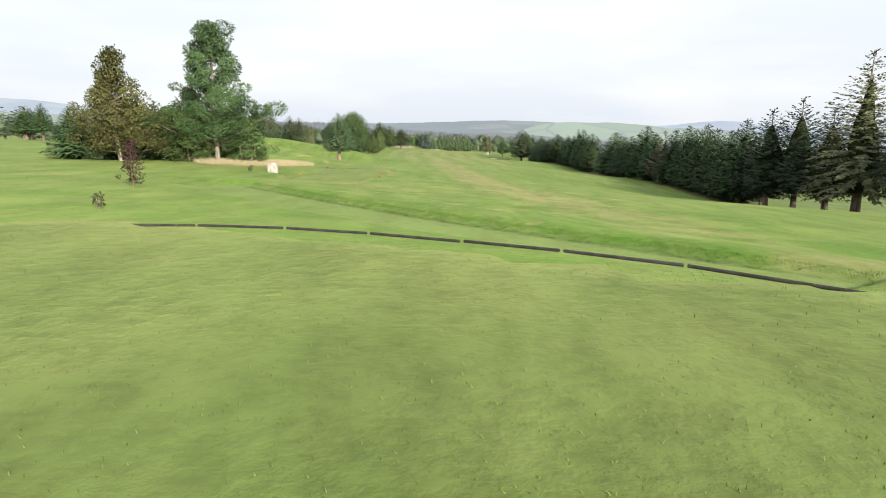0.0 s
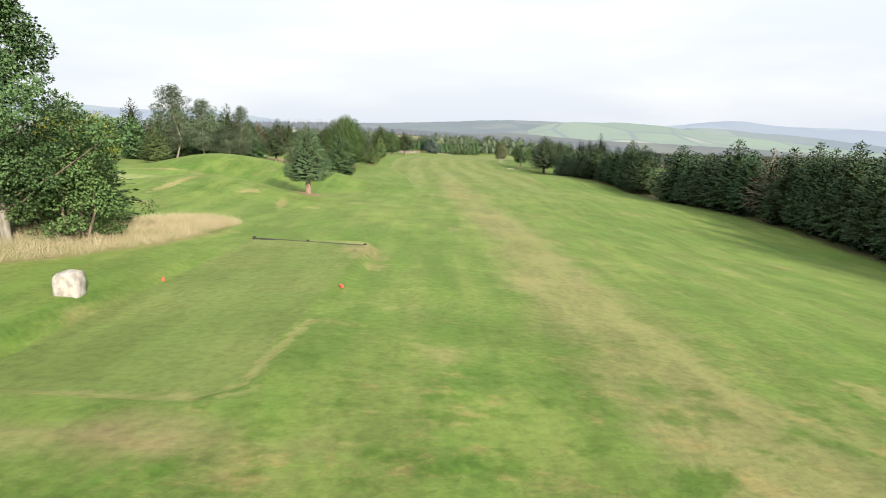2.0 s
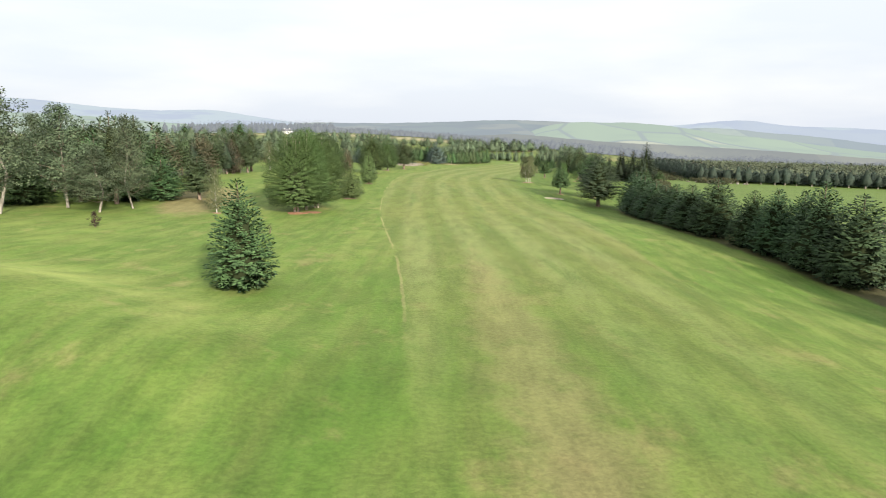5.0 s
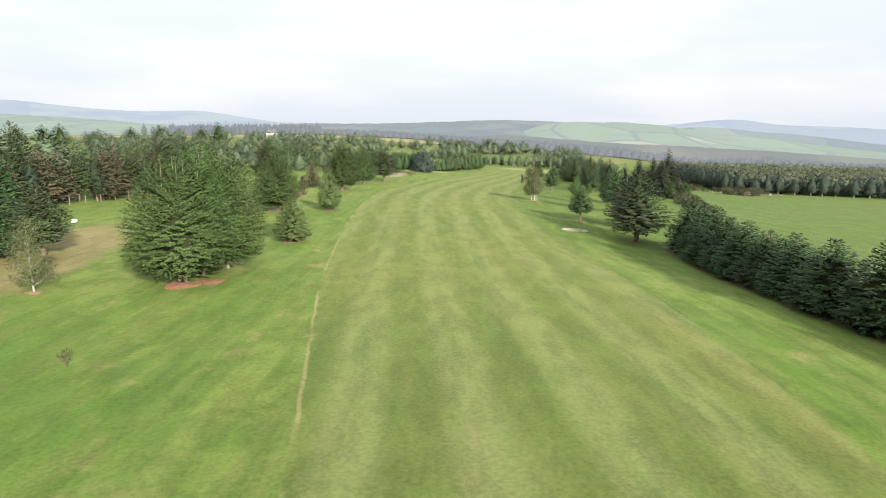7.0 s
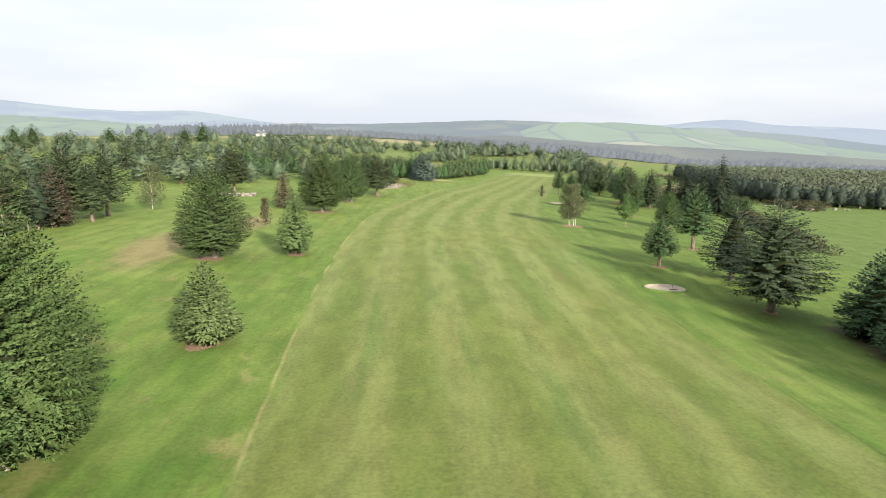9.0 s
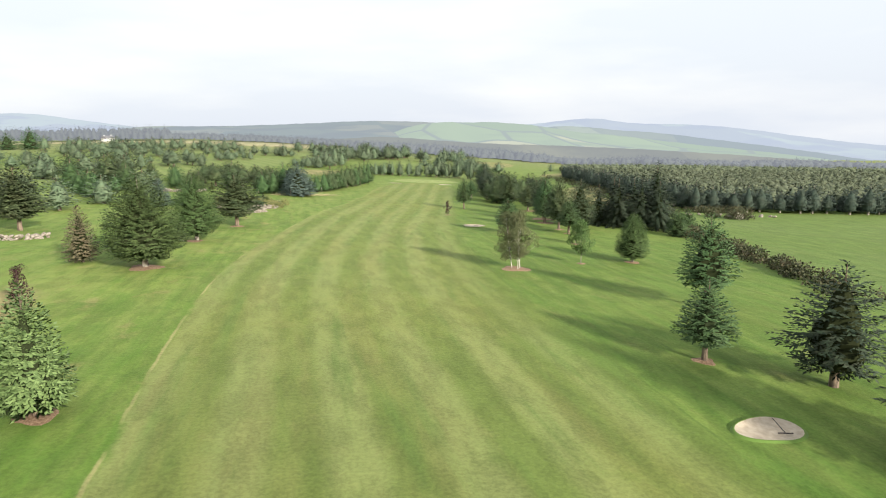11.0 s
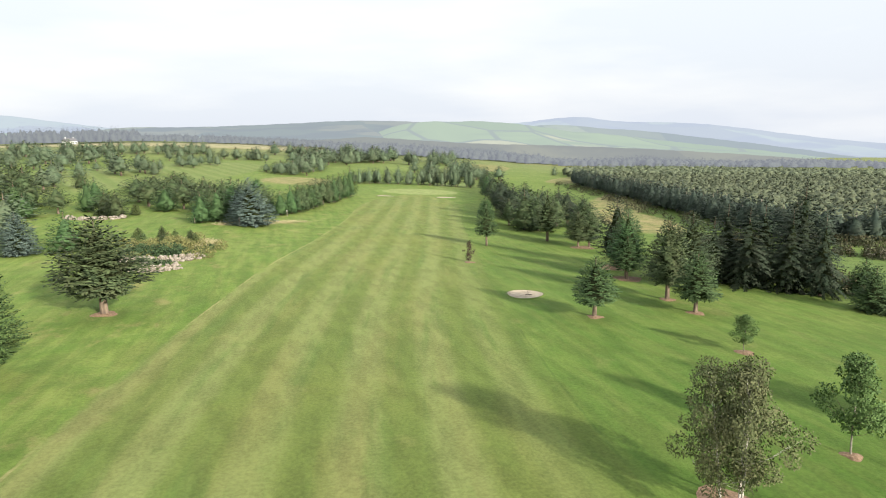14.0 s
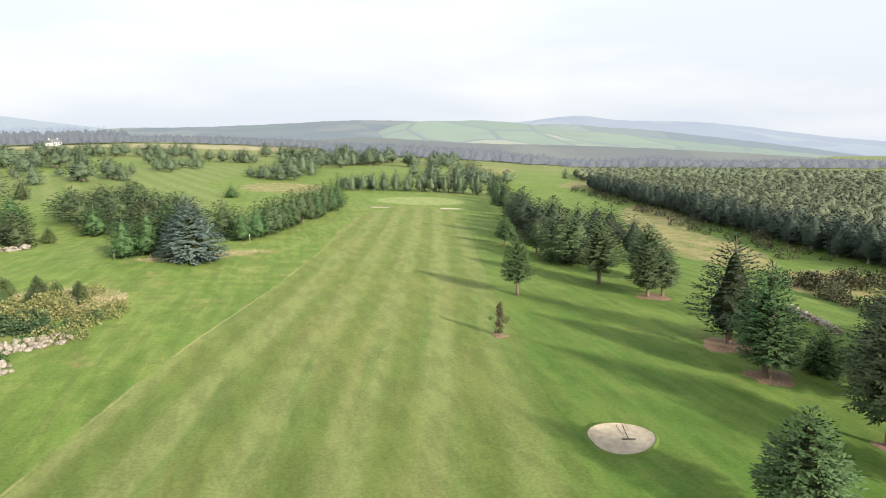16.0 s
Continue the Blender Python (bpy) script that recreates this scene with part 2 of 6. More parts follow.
# tees: centre, half width, half length, turn, corner radius, height
TEES = [(-2.4, -4.0, 9.0, 10.2, -26, 2.5, 0.10), (-7.5, 43.6, 2.7, 8.0, -3, 0.5, -1.95)]
STRIP = (-2.60, 18.22, 1.34, 12.8, 39, 0.3)   # mown strip beside a low bank
BUNKERS = [(20.6, 261.0, 2.1, 1.6, 20), (15.5, 184.4, 1.8, 1.2, 10), (26.4, 400.8, 2.7, 1.7, 0), (45.6, 397.5, 3.2, 1.8, 0)]


def land(x, y):
    """The height of the ground."""
    x, y = np.asarray(x, float), np.asarray(y, float)
    wide = np.where(x > 0, 130.0, 90.0)
    X = wide * np.tanh(x / wide)
    yy = np.where(y < 400, y, 400 + 80 * np.tanh((y - 400) / 80))
    yy = np.maximum(yy, -40)
    z = -0.8782-0.02848*yy-0.04528*X-0.000045*X*yy
    for a, b, r, h in BUMPS + MOUNDS:
        z = z + h * np.exp(-((x - a) ** 2 + (y - b) ** 2) / (2 * r * r))
    d = slab(x, y, *STRIP)
    bank = (x - STRIP[0]) * math.cos(radians(STRIP[4])) + (y - STRIP[1]) * math.sin(radians(STRIP[4]))
    z = z - 0.12 * ease(-0.35, 0.0, d) + 0.16 * ease(-0.05, -0.9, d) * ease(-5.0, -1.0, d) * (bank > 0)
    for cx, cy, a, b, turn, r, top in TEES:
        z = z + (top - z) * ease(-0.45, 0.05, slab(x, y, cx, cy, a, b, turn, r))
    # beyond the course the plain swells a little to the west
    z = z + 3.0 * ease(300, 600, y) * ease(-40, -200, x) + 2.5 * ease(500, 1000, y) * ease(80, -200, x)
    # and falls away to the east
    bearing = np.degrees(np.arctan2(x + 4, y - 120))
    z = z - 0.040 * np.maximum(0, np.hypot(x + 4, y - 120) - 400) * ease(8, 26, bearing) * (bearing < 120)
    return z


def ground_z(x, y):
    return float(land(x, y))


# ---- ground ----
def spread(lo, hi, inner, far, growth):
    mid = np.arange(lo, hi + 1e-6, inner)
    steps, s, total = [], inner, 0.0
    while total < far:
        s *= growth
        total += s
        steps.append(total)
    steps = np.array(steps)
    return lo - steps[::-1], mid, hi + steps


xa, xb, xc = spread(-66, 66, 1.5, 4300, 1.14)
ya, yb, yc = spread(-24, 440, 1.2, 4300, 1.11)
gx, gy = np.concatenate([xa, xb, xc, np.arange(-19.5, 20, 1.0), np.arange(-12.6, 7, 0.5)]), np.concatenate([ya[-12:], yb, yc, np.arange(-5.5, 60, 1.0), np.arange(6.1, 31, 0.5)])
gx.sort(), gy.sort()
GX, GY = np.meshgrid(gx, gy)
GZ = land(GX, GY)
far_r = np.hypot(GX, GY)
GZ = GZ - 18 * ease(700, 3500, far_r)
nx, ny = len(gx), len(gy)
gv = np.stack([GX.ravel(), GY.ravel(), GZ.ravel()], 1)
q = np.arange(nx * ny).reshape(ny, nx)
gf = np.stack([q[:-1, :-1].ravel(), q[:-1, 1:].ravel(), q[1:, 1:].ravel(), q[1:, :-1].ravel()], 1)


def mesh_from(name, verts, faces, smooth=True):
    """A mesh from arrays of corners and of equal-sized faces."""
    me = bpy.data.meshes.new(name)
    verts, faces = np.asarray(verts, np.float32), np.asarray(faces, np.int32)
    k = faces.shape[1]
    me.vertices.add(len(verts))
    me.vertices.foreach_set("co", verts.ravel())
    me.loops.add(faces.size)
    me.loops.foreach_set("vertex_index", faces.ravel())
    me.polygons.add(len(faces))
    me.polygons.foreach_set("loop_start", np.arange(len(faces), dtype=np.int32) * k)
    me.polygons.foreach_set("use_smooth", np.full(len(faces), smooth))
    me.update(calc_edges=True)
    return me


def field(me, name, values):
    a = me.attributes.new(name, "FLOAT", "POINT")
    a.data.foreach_set("value", np.asarray(values, np.float32).ravel())


ground_mesh = mesh_from("ground", gv, gf)
lateral = (GX - spline(CENTRE, GY)) * np.cos(np.arctan(np.gradient(spline(CENTRE, gy), gy)))[:, None]
field(ground_mesh, "lateral", lateral)
field(ground_mesh, "fairway", spline(HALF, GY) - np.abs(lateral))
field(ground_mesh, "mown", ease(72, 122, GY + 0 * GX))
strip_d = slab(GX, GY, *STRIP)
field(ground_mesh, "scuff", ease(14, 20, GY) * ease(46, 34, GY) * ease(12, 6, np.abs(GX - 2)) * (strip_d < -0.4))
field(ground_mesh, "lush", ease(5.5, 8.5, GY) * ease(34, 15, GY) * ease(16, 9, np.abs(GX)))
field(ground_mesh, "tee", np.maximum.reduce([slab(GX, GY, *t[:6]) for t in TEES]))
field(ground_mesh, "strip", strip_d)
field(ground_mesh, "deep", ease(7, 15, lateral) * ease(140, 190, GY) * ease(520, 400, GY))
field(ground_mesh, "second", np.maximum.reduce([rounded(GX, GY, -80, 470, 42, 150, -18), rounded(GX, GY, 84, 520, 15, 120, -14), rounded(GX, GY, -30, 440, 12, 60, 10)]))
# line of the hedge's foot: brown soil with the hedge's shade painted in
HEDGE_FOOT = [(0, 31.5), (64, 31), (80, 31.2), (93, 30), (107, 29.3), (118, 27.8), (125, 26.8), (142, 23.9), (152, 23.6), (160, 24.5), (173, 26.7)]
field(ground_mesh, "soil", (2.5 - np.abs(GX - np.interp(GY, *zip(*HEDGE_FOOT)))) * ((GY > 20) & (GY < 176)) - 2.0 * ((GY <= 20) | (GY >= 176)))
# grows with distance only: where haze is put into the turf colour
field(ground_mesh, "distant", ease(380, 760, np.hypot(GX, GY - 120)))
greens = [rounded(GX, GY, -37, 79, 12, 7, 15), rounded(GX, GY, 43, 426, 14, 15, -15)]
field(ground_mesh, "green", np.maximum.reduce(greens))
DRY = [(-30, 4), (20, 6.5), (40, 3.2), (60, 2.4), (80, 0.8), (100, -0.6), (130, -2), (200, -3)]
field(ground_mesh, "dry", np.where(GY < 100, 2.0, 2.0 - (GY - 100) * 0.1) - np.abs(GX - spline(DRY, GY)))
bare = np.maximum.reduce([rounded(GX, GY, -36, 152, 4.5, 17, 12), rounded(GX, GY, -33, 190, 3, 11, 12), rounded(GX, GY, -30, 210, 3, 8, 12), rounded(GX, GY, -4.6, 50.0, 0.7, 1.2, 0), rounded(GX, GY, -6.5, 33.5, 2.4, 0.6, 8)])
field(ground_mesh, "bare", bare)
rank = np.maximum.reduce([rounded(GX, GY, -15.2, 50.6, 3.1, 7.4, -9),
                          rounded(GX, GY, -18.5, 296, 6.5, 6.5, 0), rounded(GX, GY, -8, 322, 10, 2.6, 30), rounded(GX, GY, 0, 476, 16, 24, 0),
                          rounded(GX, GY, 73, 330, 9, 26, -14), rounded(GX, GY, 92, 372, 8, 40, -28), rounded(GX, GY, 70, 296, 10, 6, 40), rounded(GX, GY, -170, 900, 330, 55, 0), rounded(GX, GY, 130, 640, 22, 70, -25), rounded(GX, GY, 330, 760, 150, 24, -10), rounded(GX, GY, 215, 565, 25, 130, -48)])
field(ground_mesh, "rank", rank)
field(ground_mesh, "stubble", np.maximum(rounded(GX, GY, -190, 930, 330, 70, 0), rounded(GX, GY, 60, 1020, 200, 60, 0)))
field(ground_mesh, "pasture", np.minimum.reduce([GX - 34 - np.where(GY > 170, (GY - 170) * 0.22, 0), np.minimum(297, 294 - 0.35 * (GX - 86)) - GY, GY + 60]))

gm, n, l, bsdf = material("turf")
co = n.new("ShaderNodeTexCoord").outputs["Object"]


def attr(name):
    a = n.new("ShaderNodeAttribute")
    a.attribute_name = name
    return a.outputs["Fac"]


big = noise_fac(n, l, co, 0.055, 5.0, 0.36, 0.66)
mid_n = noise_fac(n, l, co, 0.33, 6.0, 0.38, 0.64)
fine = noise_fac(n, l, co, 5.0, 6.0, 0.3, 0.7, 0.65)
streak = noise_fac(n, l, stretched(n, l, co, (1.0, 0.16, 1.0), 8), 0.8, 5.0, 0.36, 0.66)
rough = mix(n, l, big, (0.116, 0.195, 0.036), (0.186, 0.246, 0.060))
rough = mix(n, l, calc(n, l, "MULTIPLY", mid_n, 0.6), rough, (0.082, 0.165, 0.028))
rough = mix(n, l, calc(n, l, "MULTIPLY", streak, 0.4), rough, (0.205, 0.228, 0.072))
lines = noise_fac(n, l, stretched(n, l, co, (1.0, 0.045, 1.0), 3), 0.9, 5.0, 0.42, 0.62)
rough = mix(n, l, calc(n, l, "MULTIPLY", lines, 0.42), rough, (0.078, 0.152, 0.026))
wob = noise_fac(n, l, co, 0.5, 4.0, 0.0, 1.0)
edge_wob = calc(n, l, "MULTIPLY_ADD", wob, 0.9, -0.45)
# mown stripes along the fairway
lat = calc(n, l, "ADD", attr("lateral"), calc(n, l, "MULTIPLY_ADD", wob, 0.5, -0.25))
wave = calc(n, l, "SINE", calc(n, l, "MULTIPLY", lat, 2 * math.pi / 4.8))
stripe = step(n, l, wave, -0.75, 0.75)
fair = mix(n, l, stripe, (0.130, 0.176, 0.045), (0.196, 0.232, 0.079))
run = n.new("ShaderNodeSeparateXYZ")
l.new(co, run.inputs[0])
cut = n.new("ShaderNodeCombineXYZ")   # across and along the cut
l.new(attr("lateral"), cut.inputs[0])
l.new(calc(n, l, "MULTIPLY", run.outputs[1], 0.10), cut.inputs[1])
cut = cut.outputs[0]
fair = mix(n, l, calc(n, l, "MULTIPLY", noise_fac(n, l, cut, 0.34, 6.0, 0.44, 0.70), 0.5), fair, (0.212, 0.206, 0.076))
fair = mix(n, l, calc(n, l, "MULTIPLY", noise_fac(n, l, co, 0.045, 4.0, 0.4, 0.66), 0.4), fair, (0.186, 0.204, 0.054))
fair = mix(n, l, calc(n, l, "MULTIPLY", noise_fac(n, l, cut, 0.5, 5.0, 0.52, 0.70), 0.6), fair, (0.100, 0.165, 0.040))
fair_in = step(n, l, calc(n, l, "ADD", attr("fairway"), edge_wob), -0.25, 0.35)
fair_in = calc(n, l, "MULTIPLY", fair_in, attr("mown"))
c = mix(n, l, fair_in, rough, fair)
off_cut = calc(n, l, "MULTIPLY_ADD", fair_in, -0.38, 0.55)
second_in = calc(n, l, "MULTIPLY", step(n, l, attr("second"), -1.5, 1.5), 0.75)
mow = n.new("ShaderNodeSeparateXYZ")
l.new(stretched(n, l, co, (1, 1, 1), -20), mow.inputs[0])
second_wave = step(n, l, calc(n, l, "SINE", calc(n, l, "MULTIPLY_ADD", mow.outputs[0], 0.8, calc(n, l, "MULTIPLY", wob, 1.2))), -0.8, 0.8)
c = mix(n, l, second_in, c, mix(n, l, second_wave, (0.135, 0.190, 0.058), (0.195, 0.232, 0.086)))
# the pale line along the cut
line = calc(n, l, "SUBTRACT", 1.0, step(n, l, calc(n, l, "ABSOLUTE", calc(n, l, "ADD", attr("fairway"), calc(n, l, "MULTIPLY", edge_wob, 0.25))), 0.03, 0.15))
line = calc(n, l, "MULTIPLY", calc(n, l, "MULTIPLY", line, attr("mown")), noise_fac(n, l, co, 0.12, 4.0, 0.42, 0.58))
side_l = step(n, l, attr("lateral"), 2.0, -2.0)
c = mix(n, l, calc(n, l, "MULTIPLY", calc(n, l, "MULTIPLY", line, side_l), 0.65), c, (0.36, 0.32, 0.15))
c = mix(n, l, calc(n, l, "MULTIPLY", calc(n, l, "SUBTRACT", line, calc(n, l, "MULTIPLY", line, side_l)), 0.6), c, (0.060, 0.100, 0.025))
dry = calc(n, l, "MULTIPLY", step(n, l, calc(n, l, "ADD", attr("dry"), calc(n, l, "MULTIPLY", edge_wob, 3.0)), -0.8, 1.2), calc(n, l, "MULTIPLY_ADD", big, 0.4, 0.45))
c = mix(n, l, dry, c, (0.262, 0.225, 0.105))
c = mix(n, l, calc(n, l, "MULTIPLY", noise_fac(n, l, stretched(n, l, co, (1.0, 0.7, 1.0), 20), 0.34, 7.0, 0.56, 0.72, 0.6), off_cut), c, (0.290, 0.245, 0.108))
c = mix(n, l, calc(n, l, "MULTIPLY", noise_fac(n, l, co, 0.5, 6.0, 0.55, 0.7), off_cut), c, (0.085, 0.150, 0.030))
pasture_in = step(n, l, attr("pasture"), -1.0, 1.0)
c = mix(n, l, pasture_in, c, mix(n, l, mid_n, (0.104, 0.158, 0.050), (0.130, 0.182, 0.060)))
c = mix(n, l, calc(n, l, "MULTIPLY", attr("lush"), calc(n, l, "MULTIPLY_ADD", mid_n, 0.65, 0.2)), c, (0.062, 0.160, 0.010))
c = mix(n, l, calc(n, l, "MULTIPLY", attr("deep"), calc(n, l, "MULTIPLY_ADD", big, -0.3, 0.75)), c, mix(n, l, streak, (0.074, 0.142, 0.026), (0.108, 0.168, 0.036)))
# far turf drawn paler and yellower, haze mixed into its colour
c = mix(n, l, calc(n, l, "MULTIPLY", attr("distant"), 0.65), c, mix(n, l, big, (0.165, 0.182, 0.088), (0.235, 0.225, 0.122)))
# longer dark grass along the low bank, and scuffed straw patches beyond it
place = n.new("ShaderNodeSeparateXYZ")
l.new(co, place.inputs[0])
sc, ss = math.cos(radians(STRIP[4])), math.sin(radians(STRIP[4]))
across = calc(n, l, "MULTIPLY_ADD", place.outputs[0], sc, calc(n, l, "MULTIPLY_ADD", place.outputs[1], ss, -(STRIP[0] * sc + STRIP[1] * ss)))
along = calc(n, l, "ABSOLUTE", calc(n, l, "MULTIPLY_ADD", place.outputs[0], -ss, calc(n, l, "MULTIPLY_ADD", place.outputs[1], sc, STRIP[0] * ss - STRIP[1] * sc)))
across = calc(n, l, "ADD", across, calc(n, l, "MULTIPLY_ADD", noise_fac(n, l, co, 1.6, 5.0, 0.2, 0.8), 0.24, -0.12))
bank_in = calc(n, l, "MULTIPLY", step(n, l, across, STRIP[2] - 0.3, STRIP[2] - 0.2), step(n, l, across, STRIP[2] + 0.14, STRIP[2] - 0.08))
bank_in = calc(n, l, "MULTIPLY", bank_in, step(n, l, along, STRIP[3], STRIP[3] - 2.5))
c = mix(n, l, calc(n, l, "MULTIPLY", bank_in, 0.85), c, (0.035, 0.075, 0.012))
pale_in = calc(n, l, "MULTIPLY", step(n, l, calc(n, l, "ABSOLUTE", calc(n, l, "ADD", across, STRIP[2])), 0.07, 0.02), step(n, l, along, STRIP[3], STRIP[3] - 2.5))
scuff = calc(n, l, "MULTIPLY", noise_fac(n, l, stretched(n, l, co, (1.0, 1.3, 1.0), 35), 0.85, 7.0, 0.54, 0.66, 0.65), attr("scuff"))
c = mix(n, l, calc(n, l, "MULTIPLY", scuff, 0.6), c, (0.300, 0.240, 0.095))
c = mix(n, l, calc(n, l, "MULTIPLY", calc(n, l, "MULTIPLY", noise_fac(n, l, co, 1.1, 5.0, 0.50, 0.66, 0.6), attr("scuff")), 0.65), c, (0.058, 0.130, 0.014))
strip_in = calc(n, l, "MULTIPLY", step(n, l, calc(n, l, "ADD", attr("strip"), calc(n, l, "MULTIPLY", edge_wob, 0.8)), -0.3, 0.3), 0.6)
c = mix(n, l, strip_in, c, mix(n, l, mid_n, (0.118, 0.180, 0.055), (0.150, 0.200, 0.062)))
c = mix(n, l, calc(n, l, "MULTIPLY", pale_in, calc(n, l, "MULTIPLY_ADD", mid_n, 0.5, 0.0)), c, (0.280, 0.280, 0.110))
tee_in = step(n, l, attr("tee"), -0.05, 0.12)
c = mix(n, l, tee_in, c, mix(n, l, mid_n, (0.120, 0.172, 0.045), (0.152, 0.190, 0.056)))
green_edge = step(n, l, attr("green"), -2.6, -2.2)
c = mix(n, l, green_edge, c, mix(n, l, mid_n, (0.135, 0.215, 0.045), (0.170, 0.245, 0.060)))
green_in = step(n, l, attr("green"), -0.1, 0.2)
c = mix(n, l, green_in, c, mix(n, l, mid_n, (0.235, 0.285, 0.105), (0.265, 0.305, 0.118)))
bare_in = step(n, l, calc(n, l, "ADD", attr("bare"), calc(n, l, "MULTIPLY", edge_wob, 2.5)), -0.6, 1.2)
c = mix(n, l, calc(n, l, "MULTIPLY", bare_in, 0.85), c, (0.270, 0.215, 0.110))
def spot(cx, cy, a, b, turn):
    """A worn oval in the turf, 1 in the middle."""
    m = n.new("ShaderNodeMapping")
    m.vector_type = "TEXTURE"
    m.inputs["Location"].default_value, m.inputs["Rotation"].default_value, m.inputs["Scale"].default_value = (cx, cy, 0), (0, 0, radians(turn)), (a, b, 1e6)
    l.new(co, m.inputs["Vector"])
    ln_ = n.new("ShaderNodeVectorMath")
    ln_.operation = "LENGTH"
    l.new(m.outputs[0], ln_.inputs[0])
    return step(n, l, calc(n, l, "ADD", ln_.outputs["Value"], calc(n, l, "MULTIPLY_ADD", noise_fac(n, l, co, 2.2, 6.0, 0.25, 0.75), 0.9, -0.45)), 1.1, 0.5)


for oval in ((-12.7, 67.6, 0.4, 3.0, 12), (-15.8, 70.5, 0.6, 1.3, -20), (-10.4, 66.8, 0.5, 0.9, -30), (-31.0, 89.2, 4.0, 0.3, -12), (-25.0, 87.3, 3.0, 0.35, -16), (-20.8, 69.5, 0.4, 4.2, -4), (-4.5, 49.6, 0.35, 2.2, -8), (-3.9, 47.8, 0.5, 0.9, 0), (-7.2, 35.4, 2.4, 0.5, 5), (-4.9, 38.0, 0.22, 3.2, -6),
             (0.4, 22.3, 0.55, 0.8, 0), (1.9, 21.1, 0.5, 0.7, 20), (-4.1, 24.4, 0.6, 0.4, 30), (1.6, 22.6, 0.4, 0.3, 0), (7.6, 36.5, 0.7, 1.5, 20), (9.5, 31.0, 0.3, 2.4, 30), (2.2, 15.4, 0.35, 0.2, 0), (-3.4, 10.5, 0.3, 0.2, 0)):
    c = mix(n, l, calc(n, l, "MULTIPLY", spot(*oval), 0.75 if oval[1] > 60 else 0.42), c, (0.330, 0.275, 0.125))
rank_in = step(n, l, calc(n, l, "ADD", attr("rank"), calc(n, l, "MULTIPLY", edge_wob, 2.0)), -0.3, 0.6)
c = mix(n, l, rank_in, c, mix(n, l, mid_n, (0.290, 0.245, 0.120), (0.140, 0.170, 0.052)))
stubble_in = calc(n, l, "MULTIPLY", step(n, l, attr("stubble"), -2.0, 4.0), calc(n, l, "MULTIPLY_ADD", big, -0.5, 0.9))
c = mix(n, l, stubble_in, c, (0.420, 0.365, 0.245))
# soil under the hedge, darkened further to stand for shade
soil_shade_in = step(n, l, calc(n, l, "ADD", attr("soil"), calc(n, l, "MULTIPLY", edge_wob, 1.6)), -0.4, 0.6)
c = mix(n, l, calc(n, l, "MULTIPLY", soil_shade_in, 0.85), c, mix(n, l, mid_n, (0.046, 0.034, 0.028), (0.085, 0.060, 0.044)))
hs = n.new("ShaderNodeHueSaturation")
l.new(c, hs.inputs["Color"])
blotch = noise_fac(n, l, stretched(n, l, co, (1.0, 0.3, 1.0), 4), 0.8, 5.0, 0.38, 0.62, 0.6)
l.new(calc(n, l, "ADD", calc(n, l, "MULTIPLY_ADD", fine, 0.28, 0.67), calc(n, l, "MULTIPLY", blotch, 0.22)), hs.inputs["Value"])
hs.inputs["Saturation"].default_value = 1.02
l.new(hs.outputs[0], bsdf.inputs["Base Color"])
bsdf.inputs["Roughness"].default_value = 0.85
bsdf.inputs["Specular IOR Level"].default_value = 0.15
bsdf.inputs["Sheen Weight"].default_value, bsdf.inputs["Sheen Roughness"].default_value = 0.12, 0.28   # soft shine of grass blades at a low angle
bsdf.inputs["Sheen Tint"].default_value = (0.78, 0.86, 0.30, 1)
bump(n, l, bsdf, calc(n, l, "ADD", calc(n, l, "MULTIPLY", fine, 0.4), mid_n), 0.3, 0.10)
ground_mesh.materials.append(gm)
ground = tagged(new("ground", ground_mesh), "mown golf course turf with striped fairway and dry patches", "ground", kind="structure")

# ---- helpers for things ----
def part(name, bm, mat, parent, label="", smooth=False):
    """Links a bmesh as one mesh object under a thing or a part."""
    me = bpy.data.meshes.new(name)
    if smooth:
        for f in bm.faces:
            f.smooth = True
    bm.to_mesh(me)
    bm.free()
    me.materials.append(mat)
    ob = new(name, me)
    ob.parent = parent
    return tagged(ob, label)


def part_mesh(name, me, mat, parent, label=""):
    me.materials.append(mat)
    ob = new(name, me)
    ob.parent = parent
    return tagged(ob, label)


def tube(points, radii, sides=7):
    """Verts and quads of a round tube along points."""
    pts, vs, fs = [Vector(p) for p in points], [], []
    for i, (p, r) in enumerate(zip(pts, radii)):
        d = (pts[min(i + 1, len(pts) - 1)] - pts[max(i - 1, 0)]).normalized()
        a = d.orthogonal().normalized()
        b = d.cross(a)
        for k in range(sides):
            w = 2 * math.pi * k / sides
            vs.append(p + r * (math.cos(w) * a + math.sin(w) * b))
    for i in range(len(pts) - 1):
        for k in range(sides):
            k2 = (k + 1) % sides
            fs.append((i * sides + k, i * sides + k2, (i + 1) * sides + k2, (i + 1) * sides + k))
    return vs, fs


def tubes(name, list_of_tubes, mat, parent, sides=7, label=""):
    vs, fs = [], []
    for points, radii in list_of_tubes:
        v, f = tube(points, radii, sides)
        fs += [tuple(i + len(vs) for i in q4) for q4 in f]
        vs += v
    me = mesh_from(name, [tuple(v) for v in vs], fs)
    return part_mesh(name, me, mat, parent, label)


